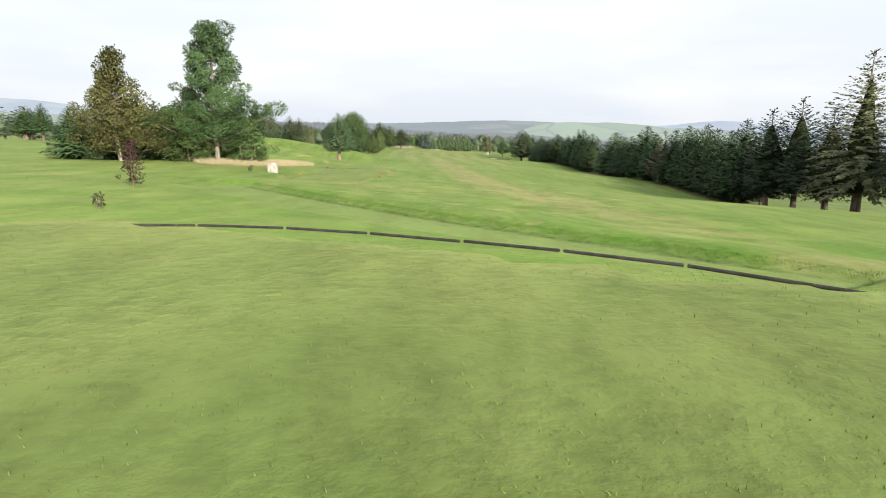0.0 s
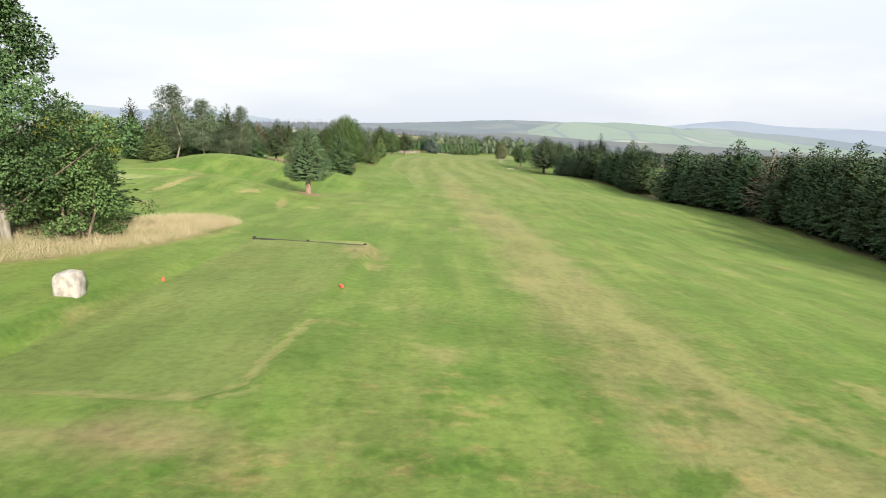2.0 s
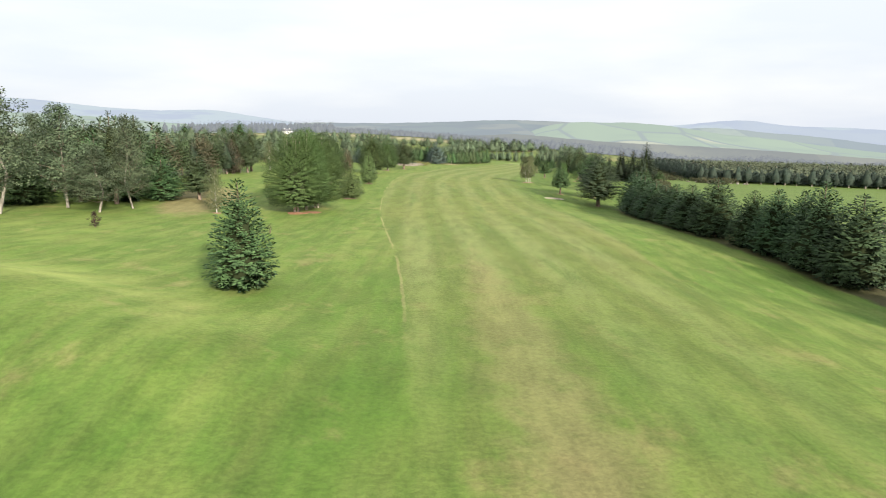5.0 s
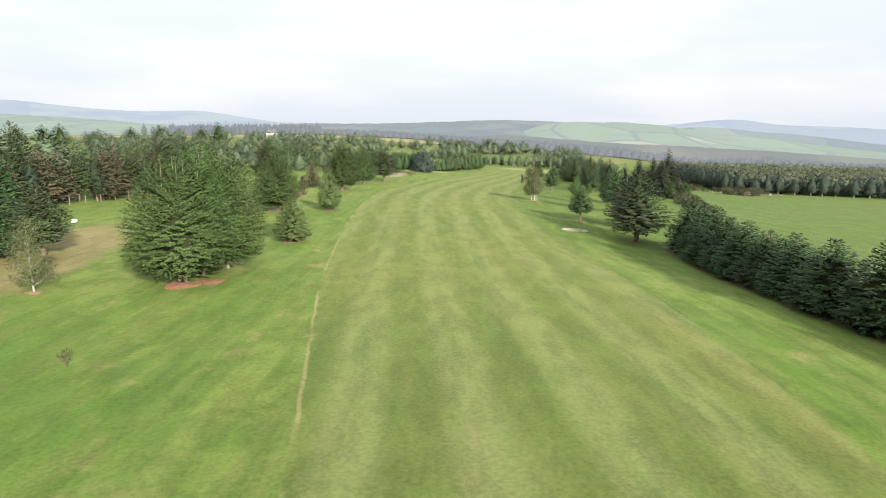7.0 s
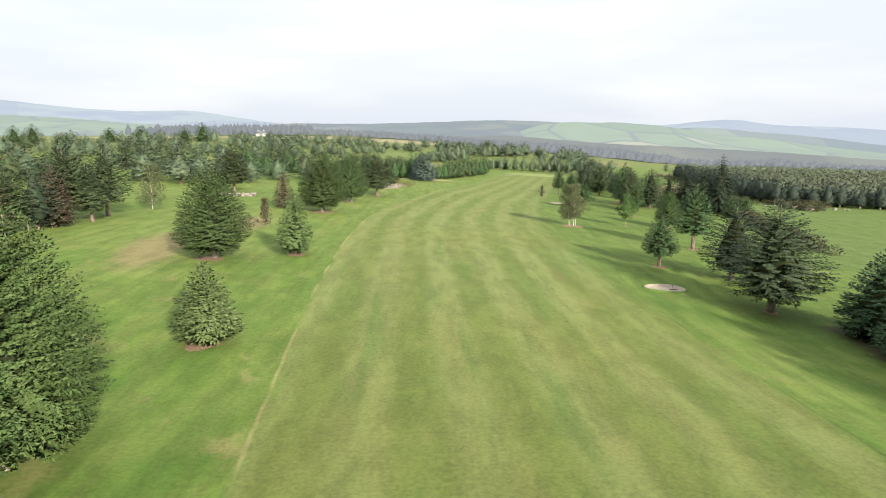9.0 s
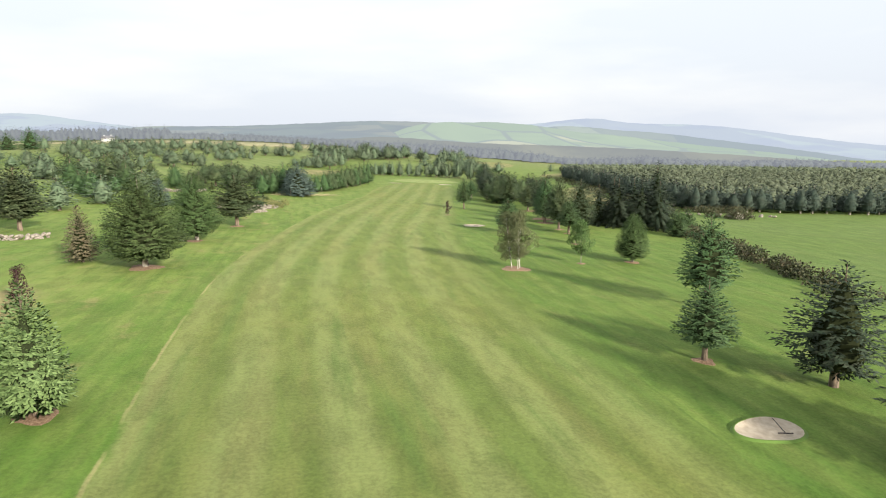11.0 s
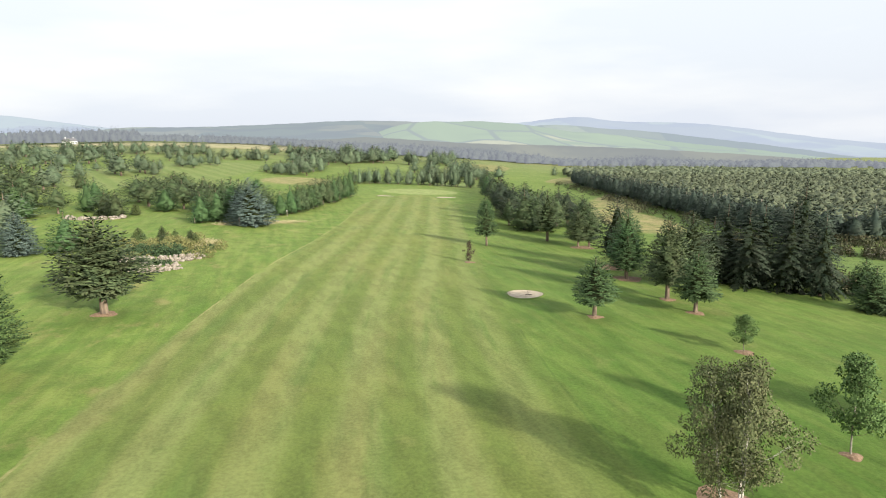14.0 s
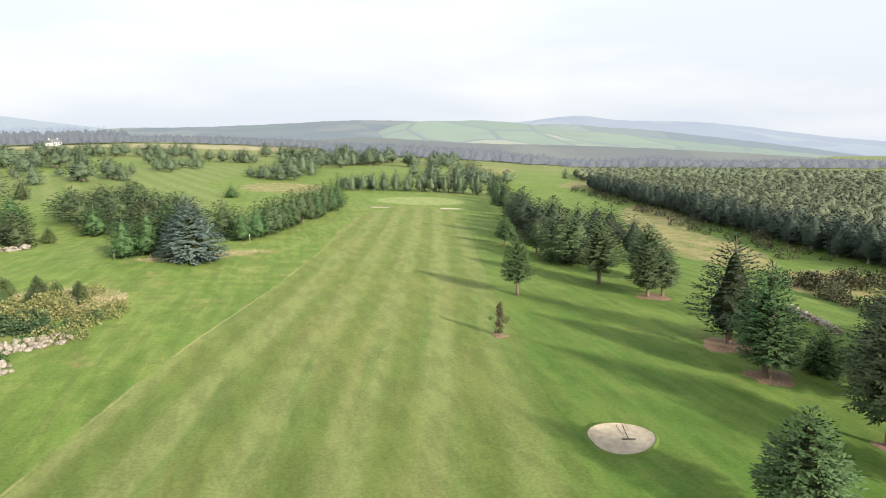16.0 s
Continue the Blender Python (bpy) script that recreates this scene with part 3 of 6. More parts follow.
def sprays(base, way, up, length, width, fold=0.25, sag=0.12):
    """Kite-shaped sprays, two triangles each: arrays of base points, directions, ups, lengths and widths."""
    side = np.cross(way, up)
    side /= np.linalg.norm(side, axis=1)[:, None] + 1e-9
    nrm = np.cross(side, way)
    mid = base + way * (length * 0.5)[:, None]
    lft = mid + side * (width * 0.5)[:, None] - nrm * (width * fold)[:, None]
    rgt = mid - side * (width * 0.5)[:, None] - nrm * (width * fold)[:, None]
    tip = base + way * length[:, None] - nrm * (length * sag)[:, None]
    v = np.stack([base, rgt, tip, lft], 1).reshape(-1, 3)
    i = np.arange(len(base))[:, None] * 4
    f = np.concatenate([i + [0, 1, 2], i + [0, 2, 3]], 1).reshape(-1, 3)
    return v, f


def crown_mesh(name, v, f, out, soft):
    """Sprays as a mesh: faces turned outwards, their normals drawn towards the crown's own roundness."""
    v, f, out = np.asarray(v), np.asarray(f), np.asarray(out)
    out = out / (np.linalg.norm(out, axis=1)[:, None] + 1e-9)
    nrm = np.cross(v[f[:, 1]] - v[f[:, 0]], v[f[:, 2]] - v[f[:, 0]])
    nrm /= np.linalg.norm(nrm, axis=1)[:, None] + 1e-9
    inward = (nrm * out[f[:, 0]]).sum(1) < 0
    pair = inward[0::2]
    inward = np.repeat(pair, 2)
    f = np.where(inward[:, None], f[:, ::-1], f)
    nrm = np.where(inward[:, None], -nrm, nrm)
    own = np.repeat(nrm[0::2] + nrm[1::2], 4, axis=0)
    own /= np.linalg.norm(own, axis=1)[:, None] + 1e-9
    both = own * (1 - soft) + out * soft
    both /= np.linalg.norm(both, axis=1)[:, None] + 1e-9
    me = mesh_from(name, v, f)
    me.normals_split_custom_set_from_vertices(both.astype(np.float32))
    return me


def conifer_crown(rng, h, w, clear, shape, branches, spray, droop, lift, ragged, core=0.55, per=1.0, loose=1.0):
    """Whorls of branches clad in sprays. shape(u) gives the crown's reach at height u (0 foot, 1 tip)."""
    bases, ways, ups, lens, wids = [], [], [], [], []
    grid = np.linspace(0.0, 0.985, 60)
    reach = np.array([max(shape(u), 0.02) for u in grid])
    cum = np.cumsum(reach ** 0.9 + 0.16)
    cum /= cum[-1]
    us = np.interp((np.arange(branches) + rng.random(branches) * 0.8) / branches, cum, grid)
    az = np.arange(branches) * 2.39996 + rng.random(branches) * 0.9
    lobes = 1 + ragged * 0.5 * np.sin(az * 2 + rng.random() * 6) + ragged * 0.35 * np.sin(az * 3 + us * 9)
    for u, a, lobe in zip(us, az, lobes):
        z0 = clear + (h - clear) * u
        L = 0.5 * w * max(shape(u), 0.03) * lobe * (1 + ragged * (rng.random() - 0.6))
        pitch = lift * u - droop * (1 - u) + 0.15 * (rng.random() - 0.5)
        L /= math.cos(pitch)
        out = np.array([math.cos(a) * math.cos(pitch), math.sin(a) * math.cos(pitch), math.sin(pitch)])
        k = max(4, int(per * L / (spray * 0.34)))
        t = np.linspace(0.36 - 0.3 * u, 1.0, k) + 0.04 * (rng.random(k) - 0.5)
        sag = -0.10 * L * droop * 2 * t * t
        b = np.array([0, 0, z0 - L * math.sin(pitch)]) + out * (t * L)[:, None]
        b[:, 2] += sag
        b += (rng.random((k, 3)) - 0.5) * spray * loose * [0.4, 0.4, 0.22]
        turn = np.where(np.arange(k) % 2 == 0, 1, -1) * (1.2 - 0.6 * t) + (rng.random(k) - 0.5) * 0.7 * min(loose, 2.0)
        ca, sa_ = np.cos(a + turn), np.sin(a + turn)
        tilt = pitch * 0.8 + (rng.random(k) - 0.5) * 0.7 - 0.1
        ways.append(np.stack([ca * np.cos(tilt), sa_ * np.cos(tilt), np.sin(tilt)], 1))
        bases.append(b)
        up = np.array([0.75 * math.cos(a), 0.75 * math.sin(a), 1.0]) + (rng.random((k, 3)) - 0.5) * 0.9
        ups.append(up / np.linalg.norm(up, axis=1)[:, None])
        lens.append(spray * (0.8 + 0.55 * rng.random(k)) * (1.1 - 0.3 * u))
        wids.append(spray * (0.30 + 0.18 * rng.random(k)))
    top = 7
    bases.append(np.tile([0, 0, h * 0.965], (top, 1)) - np.stack([np.zeros(top), np.zeros(top), rng.random(top) * spray * 1.5], 1))
    ta = rng.random(top) * 6.28
    ways.append(np.stack([np.cos(ta) * 0.35, np.sin(ta) * 0.35, np.full(top, 0.93)], 1))
    ups.append(np.stack([np.sin(ta), -np.cos(ta), np.zeros(top)], 1))
    lens.append(np.full(top, spray * 0.9))
    wids.append(np.full(top, spray * 0.3))
    v, f = sprays(*[np.concatenate(p) for p in (bases, ways, ups, lens, wids)])
    inner = None
    if core > 0:
        rings, seg = (12, 11) if branches > 150 else (7, 7)
        cv = []
        for i in range(rings):
            u = i / (rings - 1)
            for s in range(seg):
                a = 2 * math.pi * s / seg
                r = 0.5 * w * max(shape(u * 0.85), 0.0) * core * (1 - u) ** 0.45 * (0.75 + 0.5 * rng.random())
                cv.append((r * math.cos(a), r * math.sin(a), clear + (h - clear) * (0.03 + u * 0.78) + 0.1 * spray * rng.random()))
        cf = []
        for i in range(rings - 1):
            for s in range(seg):
                a, b2, c2, d2 = i * seg + s, i * seg + (s + 1) % seg, (i + 1) * seg + (s + 1) % seg, (i + 1) * seg + s
                cf += [(a, b2, c2), (a, c2, d2)]
        inner = (np.array(cv), np.array(cf))
    return v, f, inner


def taper(u):
    return (1 - u ** 1.45) ** 0.8 * min(1, u * 8 + 0.7) * 1.1


def dome(u):
    return math.sqrt(max(0, 1 - u ** 2.3)) * min(1, 0.72 + u * 1.6)


def egg(u):
    return max(0, 1 - u ** 1.8) ** 0.85 * min(1, u * 3.2 + 0.62) * 1.06


def oval(u):
    return max(0, 1 - u ** 2.1) ** 0.8 * min(1, u * 2.4 + 0.62) * 1.04


def open_pine(u):
    return max(0, 1 - u ** 2.5) * min(1, u * 3.2 + 0.45)


STYLES = {
    # crown material, bark, shape, clear stem, droop, lift, ragged, spray, core
    "spruce": (SPRUCE, BARK, egg, 0.24, 0.06, 0.75, 0.15, 0.25, 0.6),
    "low_blue_spruce": (GREYBLUE, BARK, taper, 0.03, 0.0, 0.5, 0.18, 0.36, 0.5),
    "blue_spruce": (BLUE, REDBARK, egg, 0.20, 0.0, 0.55, 0.12, 0.22, 0.66),
    "cypress": (CYPRESS, PALEBARK, dome, 0.10, 0.06, 0.62, 0.15, 0.20, 0.60),
    "leyland": (LEYLAND, GREYBARK, oval, 0.11, 0.02, 0.75, 0.16, 0.21, 0.66),
    "young_conifer": (CONE, BARK, egg, 0.07, 0.10, 0.75, 0.16, 0.23, 0.42),
    "pine": (PINE, BARK, open_pine, 0.20, 0.05, 0.7, 0.30, 0.33, 0.52),
    "russet_pine": (RUSSET, BARK, egg, 0.05, 0.08, 0.6, 0.26, 0.34, 0.5),
    "dark_pine": (DARKPINE, BARK, open_pine, 0.12, 0.12, 0.55, 0.28, 0.35, 0.55),
    "hedge_conifer": (HEDGE, BARK, egg, 0.04, 0.04, 0.6, 0.06, 0.29, 0.80),
    "yew_bush": (SPRUCE, BARK, egg, 0.02, 0.08, 0.8, 0.24, 0.30, 0.55),
    "golden_conifer": (YELLOW, BARK, dome, 0.16, 0.0, 0.7, 0.16, 0.30, 0.6),
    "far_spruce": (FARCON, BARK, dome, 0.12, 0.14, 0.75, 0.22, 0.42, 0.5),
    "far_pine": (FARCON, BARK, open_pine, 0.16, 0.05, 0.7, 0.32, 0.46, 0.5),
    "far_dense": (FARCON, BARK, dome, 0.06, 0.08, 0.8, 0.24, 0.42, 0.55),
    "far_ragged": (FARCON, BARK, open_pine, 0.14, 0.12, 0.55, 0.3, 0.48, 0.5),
    "row_spruce": (SPRUCE, BARK, egg, 0.04, 0.06, 0.75, 0.16, 0.31, 0.6),
    "round_pine": (PINE, BARK, dome, 0.04, 0.05, 0.7, 0.28, 0.36, 0.45),
    "edge_conifer": (PLANTEDGE, GREYBARK, dome, 0.12, 0.08, 0.8, 0.28, 0.34, 0.6),
    "layered_pine": (GREYPINE, BARK, oval, 0.15, 0.02, 0.5, 0.24, 0.32, 0.55),
    "larch": (LARCH, BARK, taper, 0.10, 0.22, 0.5, 0.34, 0.36, 0.35),
    "sitka": (DARKPINE, BARK, taper, 0.02, 0.30, 0.20, 0.42, 0.36, 0.40),
    "bare_tree": (BROWN, GREYBARK, egg, 0.12, 0.05, 0.9, 0.35, 0.40, 0.3),
}


def conifer(name, style, h, w, branches, seed, label, category="tree", spray_scale=1.0, per=1.0, stems=1, leaders=0, loose=1.0, full=False):
    rng = np.random.default_rng(seed)
    mat, bark_mat, shape, clear, droop, lift, ragged, spray, core = STYLES[style]
    core = 0.60 if full else core
    thing = new(name)
    tr = (0.030 if style == "blue_spruce" else 0.020) * h + 0.03 + 0.006 * w
    for s in range(stems):
        dx, dy = (0, 0) if stems == 1 else (0.28 * math.cos(s * 2.2), 0.28 * math.sin(s * 2.2))
        k = 0.55 if stems > 1 else 1.0
        tubes("trunk", [([(dx, dy, -0.35), (dx, dy, 0.05), (dx * 0.9, dy * 0.9, 0.25 * h), (0.03 * h * (rng.random() - 0.5), 0, 0.6 * h), (0, 0, 0.96 * h)],
                         [1.45 * tr * k, 1.15 * tr * k, 0.85 * tr * k, 0.45 * tr * k, 0.02])], bark_mat, thing, 8)
    v, f, inner = conifer_crown(rng, h, w, clear * h, shape, branches, spray * spray_scale, droop, lift, ragged, core, per, loose)
    for k in range(leaders):
        a, r = k * 2.4 + rng.random(), w * (0.06 + 0.20 * rng.random())
        foot = np.array([r * math.cos(a), r * math.sin(a), 0.74 * h])
        tubes("leader", [([foot, foot + [0.03, 0, 0.13 * h], foot + [0.05, 0.03, 0.20 * h]], [0.035, 0.022, 0.006])], bark_mat, thing, 5)
        v2, f2, _ = conifer_crown(rng, 0.21 * h, 0.15 * w, 0.0, taper, 46, spray * 0.8, 0.0, 0.8, 0.3, 0)
        f = np.concatenate([f, f2 + len(v)])
        v = np.concatenate([v, v2 + foot])
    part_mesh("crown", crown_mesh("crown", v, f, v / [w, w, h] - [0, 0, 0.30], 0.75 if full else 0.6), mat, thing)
    # solid core, coloured dark for inner shade except in full crowns
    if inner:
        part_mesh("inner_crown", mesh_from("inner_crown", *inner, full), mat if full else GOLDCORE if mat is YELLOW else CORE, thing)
    return tagged(thing, label, category)


def leaf_clumps(rng, centres, radii, each, leaf, flat=0.75):
    """Leaves scattered through clumps."""
    b, w_, u_, ln, wd = [], [], [], [], []
    for c, r in zip(centres, radii):
        k = int(each * (r ** 2) + 6)
        d = rng.normal(size=(k, 3))
        d /= np.linalg.norm(d, axis=1)[:, None]
        rr = r * (0.45 + 0.6 * rng.random(k)) ** 0.7
        p = np.asarray(c) + d * rr[:, None] * [1, 1, flat]
        way = d + rng.normal(size=(k, 3)) * 0.8 - [0, 0, 0.35]
        way /= np.linalg.norm(way, axis=1)[:, None]
        up = rng.normal(size=(k, 3)) + [0, 0, 1.0]
        up /= np.linalg.norm(up, axis=1)[:, None]
        b.append(p), w_.append(way), u_.append(up)
        ln.append(leaf * (0.7 + 0.7 * rng.random(k))), wd.append(leaf * (0.55 + 0.4 * rng.random(k)))
    return sprays(*[np.concatenate(x) for x in (b, w_, u_, ln, wd)], fold=0.12)


def broadleaf(name, h, w, seed, leaf_mat, bark_mat, label, stems=1, clear=0.2, clumps=60, clump=0.12, each=60, leaf=0.16, trunk=0.02, rise=0.55, category="tree", lean=0.0, narrow=0.0, apart=0.09):
    """A stem, or several, with limbs to clumps of leaves; narrow draws the crown in towards its top."""
    rng = np.random.default_rng(seed)
    thing = new(name)
    limb, centres, radii = [], [], []
    for s in range(stems):
        a0 = s * 2.3 + rng.random()
        off = 0.0 if stems == 1 else apart * w
        foot = np.array([off * math.cos(a0), off * math.sin(a0), 0.0])
        top = foot * (1 + 1.6 * rng.random()) + [lean * h, 0, h * (0.86 + 0.08 * rng.random())]
        stem = [foot - [0, 0, 0.3], foot + [0, 0, 0.02], foot + (top - foot) * 0.35 + rng.normal(size=3) * 0.02 * h * [1, 1, 0], foot + (top - foot) * 0.7, top]
        r0 = trunk * h + 0.02
        tubes("trunk", [(stem, [1.3 * r0, r0, 0.75 * r0, 0.45 * r0, 0.012])], bark_mat, thing, 8)
        for i in range(clumps // stems):
            u = clear + (1 - clear) * ((i + rng.random()) / (clumps // stems))
            a = i * 2.39996 + rng.random()
            q_ = (u - clear) / (1 - clear)
            reach = 0.5 * w * (0.06 + 1.04 * rng.random() ** 0.85) * (1 + 0.35 * math.sin(a * 2 + u * 7)) * min(1, 0.5 + 2.2 * q_) * (1.1 - 0.85 * q_ ** 1.8) * (1 - narrow * q_)
            start = foot + (top - foot) * max(clear * 0.8, u - rise * reach / h)
            c = foot + (top - foot) * u
            c = np.array([c[0] + reach * math.cos(a), c[1] + reach * math.sin(a), h * u])
            centres.append(c)
            radii.append(clump * h * (0.65 + 0.6 * rng.random()) * (1 - 0.6 * narrow * q_))
            if i % 2 == 0:
                mid_p = (start + c) / 2 + [0, 0, -0.04 * h * rng.random()]
                limb.append(([start, mid_p, c], [0.28 * r0, 0.17 * r0, 0.008]))
    tubes("limb", limb, BARK if bark_mat is GREYBARK else bark_mat, thing, 5)
    v, f = leaf_clumps(rng, centres, radii, each, leaf)
    part_mesh("crown", crown_mesh("crown", v, f, v / [w, w, h] - [0, 0, 0.42], 0.5), leaf_mat, thing)
    return tagged(thing, label, category)


def stand(ob, x, y, sx=1.0, sz=1.0, turn=0.0, sink=0.0):
    ob.matrix_basis = Matrix.Translation((x, y, ground_z(x, y) - sink)) @ Matrix.Rotation(radians(turn), 4, "Z") @ Matrix.Diagonal((sx, sx, sz, 1))
    return ob


def mulch(x, y, r, seed, mat=CHIPS, label="ring of reddish wood chips on the turf round a tree"):
    """A ring of wood chips or bare soil round a tree's foot, laid on the turf."""
    rng = np.random.default_rng(seed)
    bm = bmesh.new()
    rings = []
    for k, (f, dz) in enumerate(((1.0, 0.004), (0.8, 0.05), (0.45, 0.08))):
        row = []
        for i in range(18):
            a = 2 * math.pi * i / 18
            rr = r * f * (1 + 0.16 * math.sin(a * 3 + seed) + 0.12 * (rng.random() - 0.5))
            px, py = x + rr * math.cos(a), y + rr * math.sin(a)
            row.append(bm.verts.new((px - x, py - y, ground_z(px, py) - ground_z(x, y) + dz)))
        rings.append(row)
    for a, b in zip(rings, rings[1:]):
        for i in range(18):
            bm.faces.new((a[i], a[(i + 1) % 18], b[(i + 1) % 18], b[i]))
    bm.faces.new(rings[-1])
    ob = new("mulch_ring")
    part("chip_layer" if mat is CHIPS else "soil_layer", bm, mat, ob, smooth=True)
    ob.location = (x, y, ground_z(x, y))
    return tagged(ob, label, "mulch ring", "mulch rings")


# ---- trees: one of each build, then copies ----
MODELS, LABELS = {}, {}


def model(key, make):
    MODELS[key] = [make, None]


def put(key, x, y, h, w, turn=0.0, label="", group="", sink=0.0):
    """Stands a tree of that build at x, y with that height and spread."""
    make, first = MODELS[key]
    H, W = SIZES[key]
    if first is None:
        ob = MODELS[key][1] = make()
        LABELS[key] = ob["label"]
    else:
        ob = copy_thing(first, Matrix.Identity(4))
        ob["label"] = LABELS[key]
    stand(ob, x, y, w / W, h / H, turn, sink)
    return tagged(ob, label, group=group)


SIZES = {"spruce_a": (7.0, 4.4), "spruce_b": (7.0, 4.2), "spruce_c": (6.0, 3.6), "blue": (6.0, 4.2), "spruce_low": (6.2, 3.7), "grey_blue": (8.7, 7.2), "cypress_a": (9.0, 8.2), "leyland": (8.6, 6.8),
         "young_a": (5.0, 3.2), "young_b": (5.0, 3.0), "pine_a": (8.0, 5.0), "pine_b": (8.0, 5.2), "pine_c": (7.0, 4.4), "russet": (7.0, 4.6), "dark_a": (9.5, 6.0), "dark_b": (9.0, 6.0),
         "hedge_a": (6.0, 4.2), "hedge_b": (6.0, 4.0), "hedge_c": (6.5, 4.4), "hedge_d": (5.5, 4.0), "yew_a": (4.5, 3.4), "yew_b": (4.0, 3.4), "golden": (6.5, 5.5),
         "bare": (7.0, 5.0), "larch": (12.0, 7.5), "sitka_a": (11.0, 7.0), "sitka_b": (10.0, 6.6), "birch_a": (6.2, 4.8), "birch_b": (6.0, 4.0), "far_a": (7.0, 4.6), "far_b": (7.0, 5.0), "far_c": (7.0, 4.2), "far_d": (8.0, 5.6), "far_e": (14.0, 15.0), "mid_spruce": (7.0, 4.6), "mid_pine": (7.0, 6.0), "mid_round": (7.0, 5.0), "mid_dark": (8.5, 6.0), "edge_a": (8.0, 4.6), "edge_b": (8.0, 5.2)}


def con(key, name, style, branches, seed, label, **kw):
    model(key, lambda: conifer(name, style, *SIZES[key], branches, seed, label, **kw))


con("spruce_a", "spruce_tree", "spruce", 330, 11, "dense green spruce with a short bare trunk")
con("spruce_b", "spruce_tree", "spruce", 310, 12, "dense green spruce with a short bare trunk")
con("spruce_c", "spruce_tree", "spruce", 300, 13, "small dense spruce on a clear trunk")
con("blue", "blue_spruce", "blue_spruce", 820, 14, "blue-green spruce with a thick reddish trunk", spray_scale=0.74, per=0.9)
con("spruce_low", "spruce_tree", "row_spruce", 360, 72, "dense dark spruce clothed to the turf", spray_scale=0.85)
con("grey_blue", "blue_spruce", "low_blue_spruce", 420, 71, "large grey-blue spruce with branches down to the turf")
con("cypress_a", "cypress_tree", "cypress", 1150, 15, "broad dense cypress with pale forked foot", stems=2, per=0.95, leaders=6, loose=2.0)
con("leyland", "cypress_tree", "leyland", 900, 25, "broad dense dark green cypress on a short trunk, with a leader", per=0.95, loose=2.5)
con("young_a", "young_conifer", "young_conifer", 420, 17, "light green young conifer, pointed, low to the turf")
con("young_b", "young_conifer", "young_conifer", 400, 18, "light green young conifer with a thin leader")
con("pine_a", "pine_tree", "pine", 250, 19, "open grey-green pine with a bare lower trunk")
con("pine_b", "pine_tree", "pine", 240, 20, "open grey-green pine with a bare lower trunk")
con("pine_c", "pine_tree", "pine", 400, 21, "rounded pine on a clear trunk", loose=1.6)
con("russet", "pine_tree", "russet_pine", 260, 24, "dense grey-brown pine with russet dying needles")
con("dark_a", "pine_tree", "layered_pine", 420, 22, "grey-green tall pine with layered branches", per=1.1, spray_scale=0.85, loose=1.6)
con("dark_b", "pine_tree", "dark_pine", 230, 23, "dark tall pine with ragged branches")
for i, k in enumerate("abcd"):
    con("hedge_" + k, "hedge_conifer", "hedge_conifer", 480, 30 + i, "dark green conifer in a tall boundary hedge", per=1.0)
con("yew_a", "evergreen_bush", "yew_bush", 240, 40, "dark evergreen bush reaching to the ground", category="bush")
con("yew_b", "evergreen_bush", "yew_bush", 220, 41, "dark evergreen bush reaching to the ground", category="bush")
con("golden", "golden_conifer", "golden_conifer", 380, 42, "golden yellow conifer with a dome-shaped crown")
con("larch", "larch_tree", "larch", 260, 44, "tall grey-green larch with feathery drooping branches and a thin leader")
con("sitka_a", "spruce_tree", "sitka", 240, 45, "tall dark spruce with layered branches down to the ground", per=1.5)
con("sitka_b", "spruce_tree", "sitka", 220, 46, "tall dark spruce with layered branches down to the ground", per=1.5)
con("bare", "bare_tree", "bare_tree", 120, 43, "grey-brown tree with thin sparse twigs")
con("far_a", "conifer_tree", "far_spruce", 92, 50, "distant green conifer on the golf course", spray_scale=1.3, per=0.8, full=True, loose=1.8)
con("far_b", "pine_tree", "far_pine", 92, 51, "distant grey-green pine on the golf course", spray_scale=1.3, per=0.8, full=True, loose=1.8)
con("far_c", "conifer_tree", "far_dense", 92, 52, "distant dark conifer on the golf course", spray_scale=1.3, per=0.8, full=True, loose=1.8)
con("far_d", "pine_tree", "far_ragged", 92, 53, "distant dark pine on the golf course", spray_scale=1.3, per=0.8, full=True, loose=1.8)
con("mid_spruce", "conifer_tree", "row_spruce", 150, 55, "green spruce in a planted row", spray_scale=1.2, per=0.9, full=True, loose=1.6)
con("mid_pine", "pine_tree", "pine", 150, 56, "grey-green pine with a broad rounded crown", spray_scale=1.2, per=0.9, full=True, loose=1.6)
con("mid_round", "pine_tree", "round_pine", 150, 57, "rounded grey-green pine in a planted row", spray_scale=1.2, per=0.9, full=True, loose=1.6)
con("mid_dark", "pine_tree", "dark_pine", 150, 58, "dark pine with ragged branches beside the fairway", spray_scale=1.1, per=0.8, full=True)
con("edge_a", "plantation_conifer", "edge_conifer", 84, 59, "dark blue-green conifer at the edge of a plantation", spray_scale=1.3, per=0.85, full=True, loose=1.6)
con("edge_b", "plantation_conifer", "edge_conifer", 84, 70, "dark blue-green conifer at the edge of a plantation", spray_scale=1.3, per=0.85, full=True, loose=1.6)
con("far_e", "old_tree", "yew_bush", 150, 54, "old round dark tree on the plain", spray_scale=4.0, per=0.8)
model("birch_a", lambda: broadleaf("birch_tree", *SIZES["birch_a"], 60, BIRCH, WHITEBARK, "cluster of slim birches with pale stems", stems=3, clear=0.22, clumps=120, clump=0.095, each=800, leaf=0.10, trunk=0.008, narrow=0.25, apart=0.12))
model("birch_b", lambda: broadleaf("birch_tree", *SIZES["birch_b"], 61, BIRCH, WHITEBARK, "birch with a pale slender stem", clear=0.14, clumps=80, clump=0.10, each=330, leaf=0.105, trunk=0.011))
